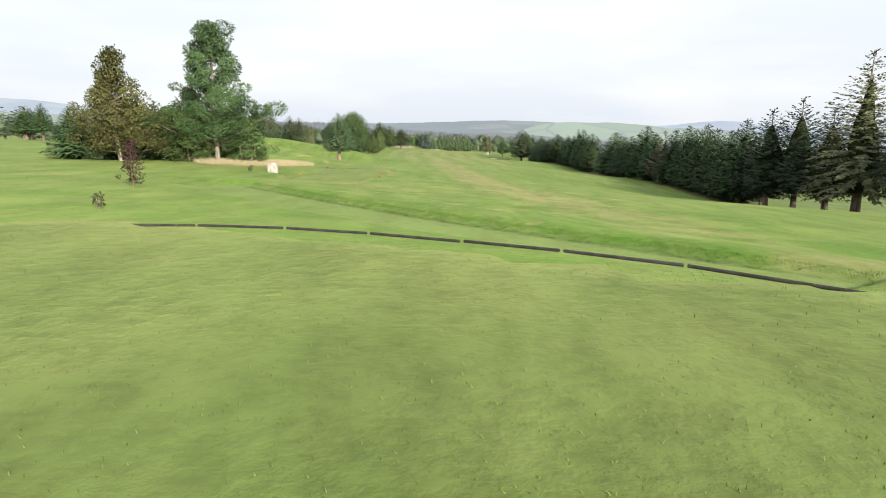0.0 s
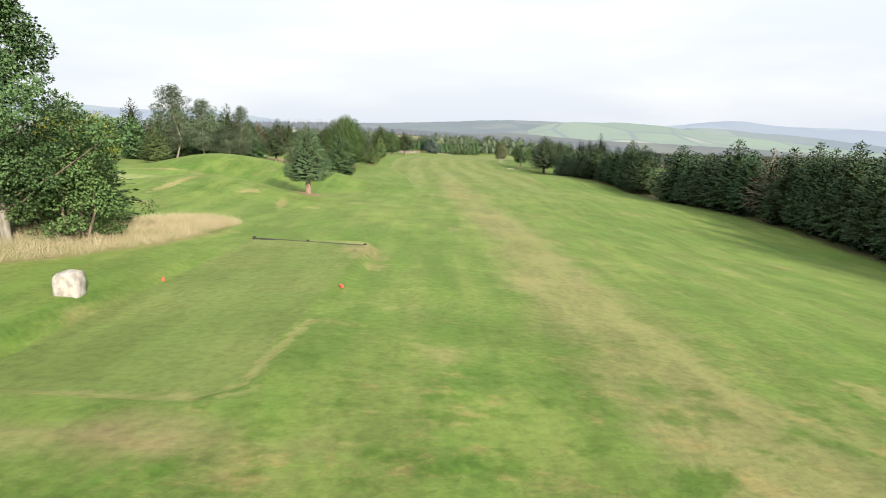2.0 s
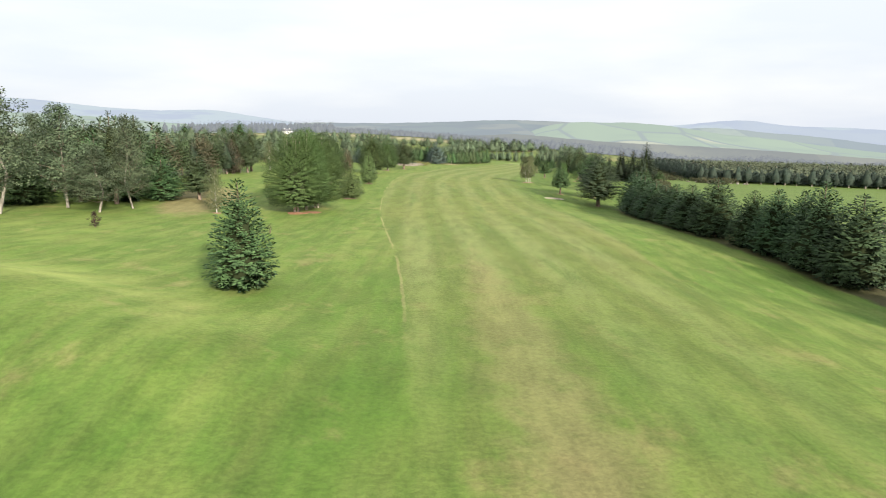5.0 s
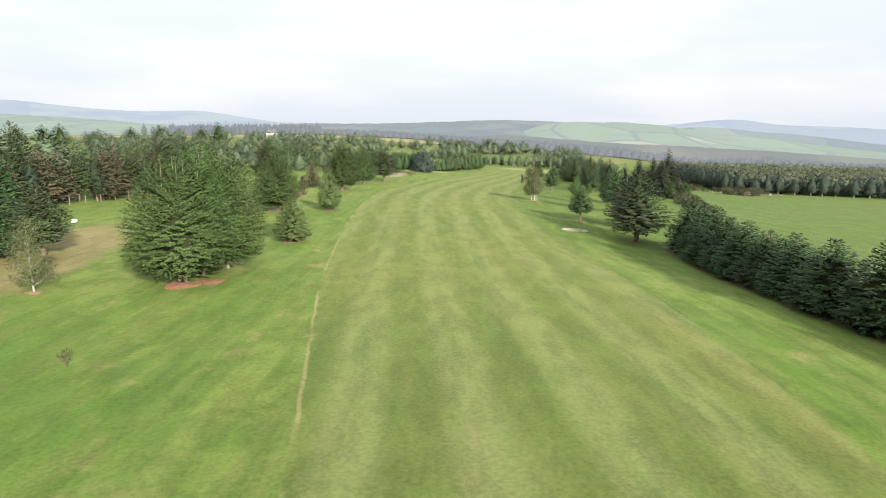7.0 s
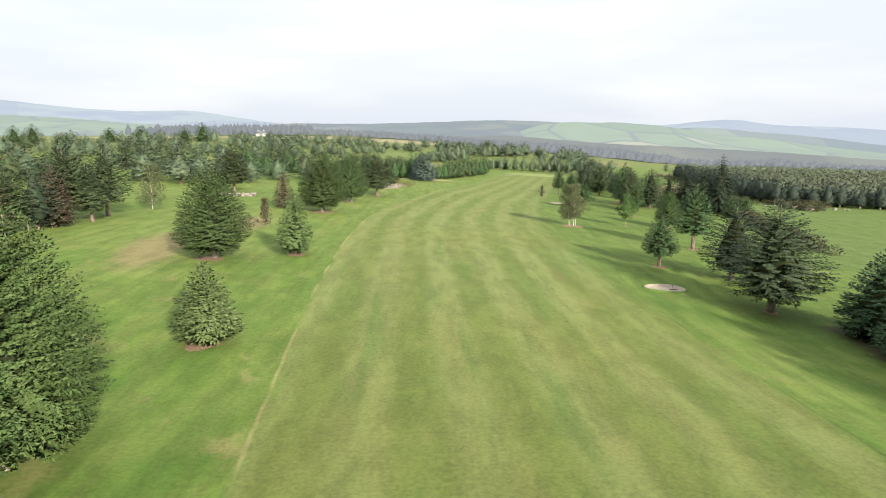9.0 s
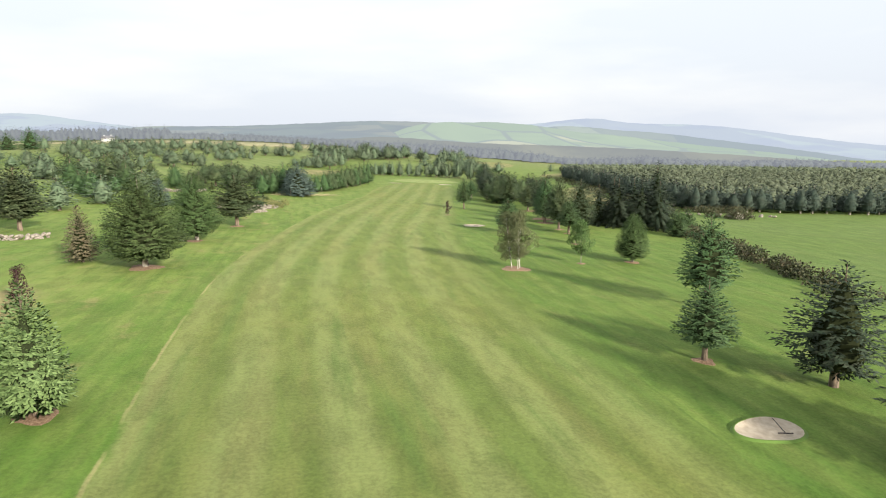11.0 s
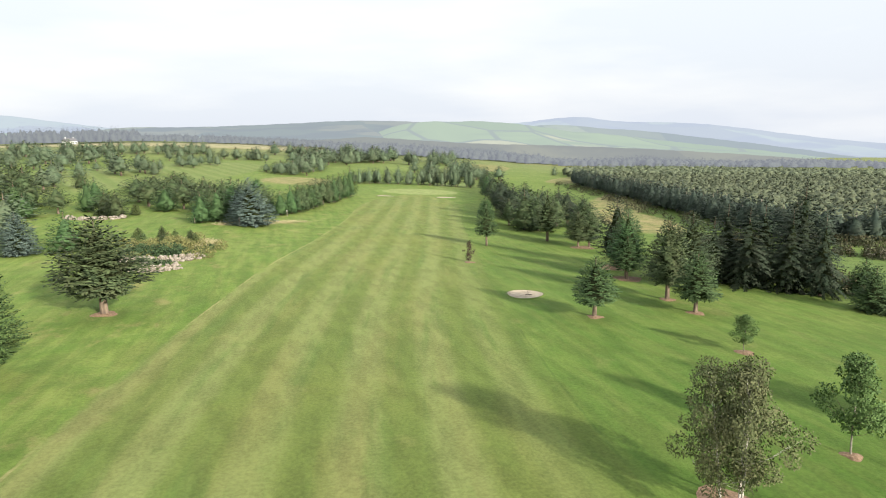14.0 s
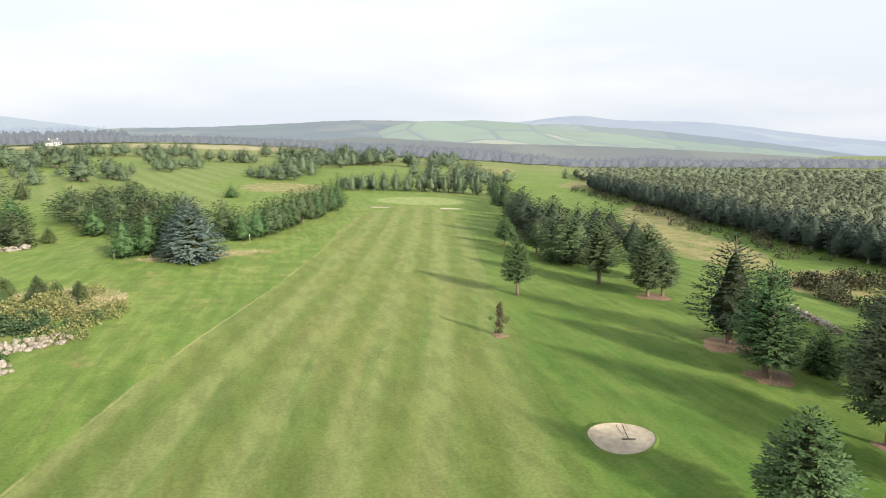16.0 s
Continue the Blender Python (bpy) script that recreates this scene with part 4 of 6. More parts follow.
model("ash", lambda: broadleaf("ash_tree", 9.8, 6.6, 62, ASH, GREYBARK, "tall ash with a pale trunk and lobed crown", clear=0.17, clumps=130, clump=0.066, each=1250, leaf=0.10, trunk=0.014, narrow=0.22))
SIZES["ash"] = (9.8, 6.6)
model("olive", lambda: broadleaf("beech_tree", 7.4, 7.2, 66, OLIVE, GREYBARK, "broad beech with drooping olive-brown leaves", clear=0.12, clumps=150, clump=0.085, each=420, leaf=0.13, trunk=0.016, rise=0.3, narrow=0.65))
SIZES["olive"] = (7.4, 7.2)
model("laurel", lambda: broadleaf("laurel_bush", 3.6, 3.6, 67, LAUREL, BARK, "leafy bright green laurel bush under a tree", stems=3, clear=0.05, clumps=70, clump=0.13, each=700, leaf=0.10, trunk=0.010, category="bush", narrow=0.3))
SIZES["laurel"] = (3.6, 3.6)
model("alder", lambda: broadleaf("alder_tree", 12.0, 6.4, 65, ALDER, GREYBARK, "tall grey-green tree with a pale bare lower trunk", clear=0.22, clumps=90, clump=0.07, each=230, leaf=0.15, trunk=0.009, narrow=0.2))
SIZES["alder"] = (12.0, 6.4)
model("copper", lambda: broadleaf("copper_sapling", 2.6, 1.2, 63, COPPER, BARK, "thin sapling with dark copper leaves", clear=0.12, clumps=40, clump=0.07, each=1500, leaf=0.07, trunk=0.008, category="sapling"))
SIZES["copper"] = (2.6, 1.2)
model("sapling", lambda: broadleaf("sapling_tree", 4.5, 2.6, 64, LAUREL, GREYBARK, "young leafy tree with a thin stem", clear=0.3, clumps=46, clump=0.085, each=800, leaf=0.12, trunk=0.006, category="sapling"))
SIZES["sapling"] = (4.5, 2.6)

# beside the tees
put("ash", -16.9, 46.8, 9.8, 7.6, 30)
put("laurel", -18.6, 46.6, 3.6, 3.8)
put("laurel", -15.4, 48.6, 3.5, 4.0, 60)
put("laurel", -16.6, 50.6, 3.4, 3.8, 130)
put("yew_a", -17.6, 52.4, 5.0, 4.0, 130)
put("olive", -23.1, 44.7, 7.6, 7.6, 20)
put("olive", -20.6, 51.6, 5.8, 5.4, 140)
put("olive", -26.4, 49.5, 6.6, 6.6, 250)
put("yew_b", -23.0, 50.4, 4.6, 4.2, 10)
put("yew_a", -24.6, 47.2, 3.6, 3.8, 200)
put("yew_b", -20.8, 48.6, 3.4, 3.4, 90)
put("yew_b", -27.5, 46.4, 2.8, 3.2, 90)
put("copper", -11.8, 23.6, 1.75, 0.9)
put("golden", -44.4, 102.0, 6.5, 5.2)
put("golden", -50.5, 104.5, 6.9, 6.2, 80)
put("far_d", -57, 118, 9.5, 6.0)
# between the practice green and the fairway
put("blue", -12.7, 76.0, 5.7, 3.8, 0, "blue-green spruce with a thick reddish trunk in wood chips")
put("spruce_low", -15.0, 104.8, 6.2, 3.9, 40)
for key, x, y, h, w, turn in (("young_a", -42.2, 112.4, 5.1, 4.2, 0), ("dark_b", -58, 138, 10.9, 5.4, 70), ("alder", -47.2, 130.4, 12.4, 9.0, 0),
                              ("alder", -45.4, 138.3, 10.8, 8.4, 100), ("pine_a", -42.5, 143, 10.8, 5.2, 120), ("alder", -40.3, 135.4, 6.6, 7.0, 50),
                              ("alder", -39.0, 139.8, 10.0, 5.4, 200), ("alder", -53.6, 146.5, 9.8, 5.6, 300), ("pine_a", -54.5, 141.4, 10.3, 4.4, 260),
                              ("birch_b", -29.6, 139.8, 4.7, 2.8, 0), ("young_a", -18.4, 164.0, 4.8, 3.5, 0), ("leyland", -25.7, 186.1, 8.7, 7.0, 60),
                              ("young_b", -19.1, 189.7, 6.4, 3.3, 0), ("russet", -29.6, 228.6, 6.0, 3.4, 100), ("leyland", -22.9, 225.5, 9.6, 7.6, 140),
                              ("leyland", -21.0, 243.5, 8.9, 6.2, 10), ("pine_c", -17.7, 259.1, 8.4, 6.9, 30), ("pine_a", -50.2, 205.5, 9.7, 6.2, 10),
                              ("pine_b", -48.5, 211.4, 9.4, 6.3, 90), ("birch_b", -47.1, 221.2, 6.6, 4.2, 170), ("pine_c", -45.9, 254.9, 9.2, 7.0, 0)):
    put(key, x, y, h, w, turn)
for i, (x, y, h, w) in enumerate(((-50.5, 139.5, 6.4, 5.6), (-47.0, 143.5, 5.6, 5.2), (-43.5, 146.5, 6.2, 5.6), (-39.5, 148.5, 5.4, 5.0), (-36.0, 151.0, 5.8, 5.0), (-57.0, 136.5, 7.6, 5.6), (-62.5, 133.0, 7.0, 5.4), (-48.5, 150.0, 8.2, 5.8), (-42.0, 153.0, 7.8, 5.4), (-55.0, 151.0, 9.0, 6.0))):
    put(("yew_a", "dark_b", "yew_b", "spruce_low", "pine_c")[i % 5], x, y, h, w, i * 83)
put("cypress_a", -21.9, 144.6, 9.4, 7.2, 20)
put("cypress_a", -21.2, 147.4, 10.3, 6.2, 110, "tallest of a close group of dense cypresses")
put("cypress_a", -20.6, 150.2, 9.7, 6.8, 200, "broad dense cypress close behind a twin")
put("copper", -34.3, 124.1, 1.4, 1.0, 70)
put("copper", -27.0, 208.1, 3.6, 1.7, 10)
# right of the fairway
for key, x, y, h, w, turn in (("spruce_c", 18.1, 193.5, 5.7, 3.7, 0), ("spruce_b", 26.6, 205.6, 8.4, 4.8, 0), ("dark_b", 23.6, 188.9, 7.8, 6.0, 0),
                              ("dark_a", 22.1, 178.7, 9.3, 7.4, 0), ("leyland", 31.4, 227.0, 6.2, 4.3, 50), ("birch_a", 15.5, 223.6, 6.2, 4.0, 0),
                              ("spruce_c", 23.7, 252.0, 5.6, 3.9, 100), ("pine_c", 34.5, 257.4, 8.7, 4.6, 60), ("spruce_c", 34.0, 252.1, 5.9, 4.0, 170),
                              ("spruce_a", 36.5, 268.9, 8.5, 4.4, 200), ("spruce_b", 27.4, 295.7, 7.0, 3.5, 0), ("spruce_c", 38.6, 332.0, 5.1, 3.5, 0),
                              ("pine_c", 41.6, 292.6, 6.1, 3.9, 0), ("pine_c", 43.6, 292.8, 5.9, 3.8, 120), ("dark_b", 38.8, 275.6, 9.6, 6.3, 140),
                              ("spruce_c", 35.8, 267.6, 5.4, 3.6, 20), ("yew_a", 41.0, 268.2, 3.7, 3.3, 0), ("dark_a", 40.6, 262.4, 8.8, 5.8, 50)):
    put(key, x, y, h, w, turn)
put("sapling", 24.4, 226.3, 5.0, 2.7)
put("sapling", 30.4, 241.2, 2.8, 1.9, 90)
put("copper", 20.4, 281.1, 2.8, 1.3, 40)
for x, y, r in ((-12.6, 75.8, 1.1), (-18.7, 163.7, 1.0), (-26.1, 186.0, 1.2), (-19.1, 189.6, 0.9), (-22.9, 225.2, 1.6), (-21.4, 243.2, 1.2), (-17.7, 259.0, 1.0),
                (18.1, 193.5, 0.7), (26.6, 205.5, 0.8), (31.4, 226.9, 0.9), (15.3, 223.4, 1.6), (23.7, 251.9, 0.7), (34.0, 252.0, 0.8), (34.5, 257.3, 0.8), (36.3, 268.0, 1.7),
                (38.4, 275.2, 2.2), (35.8, 267.5, 1.1), (42.4, 292.6, 1.8), (20.4, 281.0, 0.7), (30.4, 241.1, 0.7), (24.4, 226.2, 0.5), (22.1, 178.6, 0.6), (-29.6, 139.8, 0.5)):
    mulch(x, y, r, int(abs(x * 7 + y)))
for x, y, r in ((-21.6, 143.6, 1.2), (-20.0, 145.1, 1.0)):
    mulch(x, y, r, int(abs(x * 7 + y)), CLAY, "patch of bare red soil under a broad cypress")

# ---- boundary hedge right of the fairway ----
HEDGEROW = ((30.9, 64.4, 8.7, 5.2), (30.9, 67.7, 7.6, 4.8), (31.2, 71.6, 7.7, 4.6), (31.5, 75.3, 8.3, 4.8), (31.2, 77.8, 7.6, 4.4), (31.2, 80.2, 8.0, 4.8), (30.8, 83.5, 7.3, 5.0), (30.2, 89.6, 6.8, 4.8), (30.0, 93.0, 7.9, 6.2),
            (29.2, 97.8, 6.5, 5.6), (29.4, 102.4, 6.6, 5.4), (29.3, 106.9, 7.6, 6.9), (27.9, 118.3, 7.2, 6.0), (27.0, 121.8, 7.7, 5.0), (27.2, 124.9, 6.5, 4.4), (26.3, 127.6, 6.2, 4.6), (25.8, 131.0, 5.6, 4.2), (24.7, 136.8, 6.3, 5.6), (23.9, 141.6, 5.2, 5.4),
            (23.7, 145.9, 5.1, 5.0), (23.7, 149.6, 4.9, 4.6), (23.7, 153.4, 5.4, 5.4), (24.2, 157.6, 5.4, 5.0), (24.8, 161.9, 6.2, 5.8), (25.8, 167.0, 6.3, 5.4), (26.6, 172.2, 6.9, 5.6))
for i, (x, y, h, w) in enumerate(HEDGEROW):
    put("hedge_" + "acbd"[i % 4], x, y, h, w, i * 137.5, group="boundary hedge")
for x, y, h, w in ((30.0, 57.8, 9.2, 6.0), (31.3, 55.4, 10.0, 6.0), (31.8, 51.6, 8.6, 6.0), (32.6, 43.0, 9.0, 6.2), (33.0, 38.0, 9.2, 6.2), (31.2, 60.8, 7.8, 5.4)):
    put("dark_b", x, y, h, w, x * 40, group="boundary hedge")
put("larch", 31.6, 47.4, 12.3, 7.6, 0, "tall grey-green larch with a thin leader beside the hedge")
put("bare", 30.5, 86.6, 7.1, 4.4, 90, "grey-brown bare tree within the hedge")

# ---- pines along the left boundary ----
for i in range(15):
    u = i / 14
    x, y = -58.5 + 8.5 * u, 172 + 26 * u
    put(("russet", "pine_c", "russet", "pine_a", "mid_dark")[i % 5], x + 1.0 * math.sin(i * 5.1), y, 7.5 + 0.7 * math.sin(i * 2.7), 4.7 + 0.5 * math.cos(i), i * 77, group="boundary pines")
for i in range(10):
    put(("russet", "pine_c", "yew_a")[i % 3], -60.5 + 0.9 * i + 1.2 * math.sin(i * 3.3), 150 + 2.4 * i, 6.6 + 0.9 * math.sin(i * 1.7), 4.6, i * 51, group="boundary pines")
for key, x, y, h, w in (("pine_a", -61.5, 186.2, 11.0, 6.3), ("pine_b", -66.0, 178.0, 9.6, 6.0), ("russet", -49.0, 201.0, 7.2, 4.6), ("pine_c", -47.6, 206.0, 7.0, 4.8)):
    put(key, x, y, h, w, x * 31, group="boundary pines")


def fence(points, gap=2.6):
    """A stock fence: round posts and two wires."""
    thing = new("wire_fence")
    x0, y0 = points[0]
    z0 = ground_z(x0, y0)
    thing.location = (x0, y0, z0)
    tops = []
    for (xa_, ya_), (xb_, yb_) in zip(points, points[1:]):
        k = max(1, int(math.hypot(xb_ - xa_, yb_ - ya_) / gap))
        tops += [(xa_ + (xb_ - xa_) * j / k, ya_ + (yb_ - ya_) * j / k) for j in range(k)]
    tops.append(points[-1])
    loc = [(a - x0, b - y0, ground_z(a, b) - z0) for a, b in tops]
    for a, b, c_ in loc:
        tubes("post", [([(a, b, c_ - 0.3), (a, b, c_ + 1.1)], [0.06, 0.055])], POSTWOOD, thing, 6)
    for dz in (0.55, 1.0):
        tubes("wire", [([(a, b, c_ + dz) for a, b, c_ in loc], [0.006] * len(loc))], STEEL, thing, 4)
    return tagged(thing, "wooden post and wire fence under a row of pines", "fence")


fence([(-56.0, 160), (-54.2, 172.3), (-52.1, 182.1), (-49.9, 193.3), (-47.5, 206)])

# ---- planted rows and clumps farther on ----
for key, x, y, h, w in (("grey_blue", -9.4, 317.8, 8.7, 8.0), ("mid_spruce", -18.1, 320.8, 6.0, 5.0), ("mid_spruce", -15.6, 323.1, 6.6, 5.6), ("mid_spruce", -13.3, 328.7, 8.3, 6.1),
                        ("mid_spruce", -28.6, 346.2, 5.9, 6.3), ("mid_pine", -39.2, 369.7, 6.8, 9.5), ("mid_pine", -30.2, 364.5, 7.2, 9.5), ("mid_spruce", -4.7, 339.2, 5.6, 5.1),
                        ("mid_spruce", -2.6, 343.0, 6.4, 5.0), ("mid_round", -0.9, 347.5, 6.5, 5.1), ("mid_round", 0.4, 352.5, 6.7, 5.2), ("mid_spruce", 2.0, 357, 6.8, 5.1), ("mid_round", 3.6, 361.6, 7.3, 5.0),
                        ("mid_pine", 5.4, 366.5, 7.2, 5.4), ("mid_round", 7.2, 372.1, 7.5, 5.5), ("mid_spruce", 9.0, 377, 7.6, 5.1), ("mid_pine", 10.8, 382.0, 8.1, 5.2), ("mid_spruce", 13.0, 390, 8.4, 5.1), ("mid_spruce", 15.4, 399.9, 9.5, 4.9),
                        ("mid_pine", -17.5, 331, 7.0, 6.6), ("mid_pine", -26, 352, 6.8, 7.6), ("mid_pine", -34.5, 358, 7.0, 8.4), ("mid_round", -21, 347, 6.6, 6.8), ("mid_dark", -11.5, 324, 8.0, 6.6), ("mid_round", -8, 344, 6.4, 6.4),
                        ("young_b", -32.5, 337.0, 2.5, 2.0), ("mid_round", -38.4, 338.7, 5.2, 5.7), ("mid_spruce", -14.5, 429.4, 3.7, 5.0),
                        ("mid_pine", -24, 372, 6.6, 7.3), ("mid_round", -19, 366, 6.4, 6.6), ("mid_pine", -16, 352, 6.2, 6.6), ("mid_dark", -11, 334, 7.4, 6.3), ("mid_pine", -14.5, 345, 6.0, 6.8),
                        ("grey_blue", -35.6, 290.2, 5.6, 5.0), ("mid_spruce", -30.5, 291.4, 5.4, 4.9), ("mid_spruce", -43.7, 346.1, 7.1, 4.7), ("mid_spruce", -79.3, 405.0, 6.0, 5.4), ("mid_round", -67.0, 420.4, 5.4, 5.0), ("mid_pine", -40.2, 393.9, 6.2, 8.8), ("mid_pine", -30.5, 384.7, 7.0, 7.7), ("mid_round", -36.6, 405.8, 6.4, 7.7), ("mid_pine", -88.9, 322.9, 9.4, 9.0), ("mid_pine", -91.5, 346.8, 10, 11.0), ("mid_round", -82.4, 297.5, 8.3, 8.4), ("mid_pine", -76.8, 365.5, 9.2, 8.2), ("mid_spruce", -54.7, 312, 6.9, 4.8), ("mid_round", -69.7, 379.8, 9.6, 9.0), ("mid_spruce", -53.6, 337.6, 7.2, 6.4), ("mid_round", -230, 511, 11, 13), ("mid_pine", -236, 486, 11, 12), ("mid_spruce", -55, 332, 4.6, 5.1), ("mid_spruce", -51, 334, 5.0, 5.9), ("mid_spruce", -46, 360, 6.7, 6.1), ("mid_round", -35, 333, 5.4, 5.0), ("mid_spruce", -60, 322, 5.8, 6.3), ("mid_pine", -62, 338, 5.2, 6.8), ("mid_pine", -48, 342, 6.0, 6.1),
                        ("mid_pine", -79, 303, 5.8, 9.5), ("mid_spruce", -55, 317, 6.4, 6.2), ("mid_pine", -89, 253, 7.2, 7.8), ("mid_pine", -83, 258, 7.8, 8.1), ("mid_round", -101, 329, 9.8, 9.5), ("mid_spruce", -70, 347, 8.1, 9.0), ("mid_round", -59, 357, 9.2, 9.3),
                        ("mid_pine", -66, 232, 8.2, 7.3), ("mid_pine", -60, 226, 7.6, 6.8), ("birch_b", -70, 240, 6.2, 5.0), ("spruce_b", -92, 138, 7.0, 5.4), ("spruce_a", -84, 132, 7.8, 4.8), ("spruce_c", -98, 150, 7.4, 4.8), ("spruce_b", -76, 128, 7.2, 4.4), ("spruce_a", -110, 148, 7.8, 5.4), ("mid_pine", -104, 158, 7.0, 7.3)):
    put(key, x, y, h, w, (x * 37 + y * 11) % 360, group="course trees")
# the wood right of the second half
for key, x, y, h, w in (("sitka_a", 45.6, 265.4, 8.0, 5.4), ("sitka_b", 48.2, 262.8, 9.4, 5.8), ("sitka_a", 51.0, 270.0, 9.2, 6.4), ("sitka_b", 51.0, 259.6, 9.8, 5.8), ("sitka_a", 53.0, 257.2, 9.2, 4.6), ("sitka_a", 56.2, 263.6, 12.6, 6.0), ("sitka_b", 58.3, 267.0, 10.2, 6.4), ("sitka_b", 53.0, 266.0, 9.6, 6.2),
                        ("yew_a", 52.4, 250.3, 4.6, 3.8),
                        ("yew_a", 58.5, 257.0, 4.1, 3.3),
                        ("mid_round", 41.1, 315.1, 8.1, 7.3), ("mid_round", 43.2, 313.4, 7.9, 6.1), ("mid_pine", 40.7, 322.8, 5.9, 5.5), ("mid_dark", 45.4, 333.2, 8.2, 8.5), ("mid_dark", 50.5, 329.0, 7.8, 7.3), ("mid_dark", 54.8, 325.3, 7.8, 8.5), ("mid_dark", 54.1, 317.0, 6.9, 6.6), ("mid_dark", 45.6, 342.0, 9.7, 8.1),
                        ("mid_dark", 49.0, 336.0, 8.4, 7.8), ("mid_pine", 50.0, 320.0, 7.0, 6.3), ("mid_dark", 48.5, 350.0, 8.2, 7.3), ("mid_pine", 51.0, 358.0, 8.2, 7.6), ("mid_dark", 52.0, 343.0, 7.8, 7.3), ("mid_pine", 54.0, 366.0, 7.6, 7.3), ("mid_dark", 57.0, 335.0, 7.4, 7.3), ("pine_c", 46.5, 300.5, 7.4, 5.4), ("pine_b", 39.5, 300.0, 8.8, 5.6),
                        ("mid_spruce", 56.0, 376.0, 7.0, 5.6), ("mid_pine", 58.0, 386.0, 7.6, 6.3), ("mid_dark", 60.5, 396.0, 8.0, 7.1), ("mid_spruce", 63.0, 408.0, 8.4, 6.1), ("mid_pine", 66.0, 418.0, 8.6, 7.3), ("mid_dark", 70.0, 430.0, 9.4, 7.3)):
    put(key, x, y, h, w, (x * 53 + y * 17) % 360, group="trees beside the fairway")
# behind the last green
for i in range(34):
    u = i / 33
    x = 22 + 52 * u + 2.0 * math.sin(i * 2.2)
    y = 468 + 9 * math.sin(u * 2.6) - 26 * u * u + 3 * math.cos(i * 4.1)
    put(("far_a", "far_c", "far_b", "far_a", "far_d")[i % 5], x, y, 5.6 + 3.0 * u + 1.2 * math.sin(i * 1.9), 4.2 + 0.8 * math.cos(i * 3.1), i * 63, group="trees behind the green")

# scattered trees of the neighbouring holes
rng = np.random.default_rng(21)


def scatter(x0, y0, x1, y1, count, spread_by, h, keys, group="trees of the neighbouring holes"):
    count = int(count * 0.85)
    for i in range(count):
        u = (i + rng.random()) / count
        a, b = rng.normal() * spread_by, rng.normal() * spread_by
        hh = h * (0.75 + 0.5 * rng.random())
        put(keys[int(rng.integers(len(keys)))], x0 + (x1 - x0) * u + a, y0 + (y1 - y0) * u + b, hh, hh * (0.92 + 0.35 * rng.random()), float(rng.random() * 360), group=group)


MIXED = ("far_a", "far_b", "far_c", "far_d", "far_b")
for row in ((-112, 512, -92, 516, 4, 5, 5.0), (-42, 655, -18, 645, 6, 4, 8.0), (6, 560, 20, 630, 9, 5, 10.0),
            (22, 640, 85, 716, 24, 10, 10.5), (70, 560, 96, 500, 20, 7, 8.4), (-170, 360, -175, 440, 12, 9, 8.5), (-150, 305, -140, 270, 8, 8, 7.2), (-105, 265, -95, 285, 5, 6, 6.4),
            (-72, 262, -66, 300, 8, 5, 7.0), (-60, 270, -48, 300, 7, 4, 6.4), (-120, 330, -90, 372, 10, 8, 8.0), (-95, 392, -76, 430, 9, 6, 7.4), (-210, 470, -150, 500, 16, 9, 8.6), (-270, 560, -200, 640, 18, 14, 9.5), (-150, 450, -115, 470, 9, 5, 7.5),
            (-180, 660, -60, 720, 34, 12, 9.0), (-20, 740, 60, 770, 18, 10, 9.5), (90, 640, 130, 720, 14, 8, 9.0), (-230, 330, -200, 400, 12, 10, 9.0), (-280, 420, -240, 470, 10, 10, 9.0), (-260, 300, -200, 260, 12, 10, 8.8), (-200, 200, -130, 190, 14, 8, 8.8), (-160, 235, -120, 230, 8, 7, 8.0), (-62, 172, -72, 215, 12, 4, 8.4), (-82, 190, -100, 225, 10, 6, 8.0)):
    scatter(*row, MIXED)
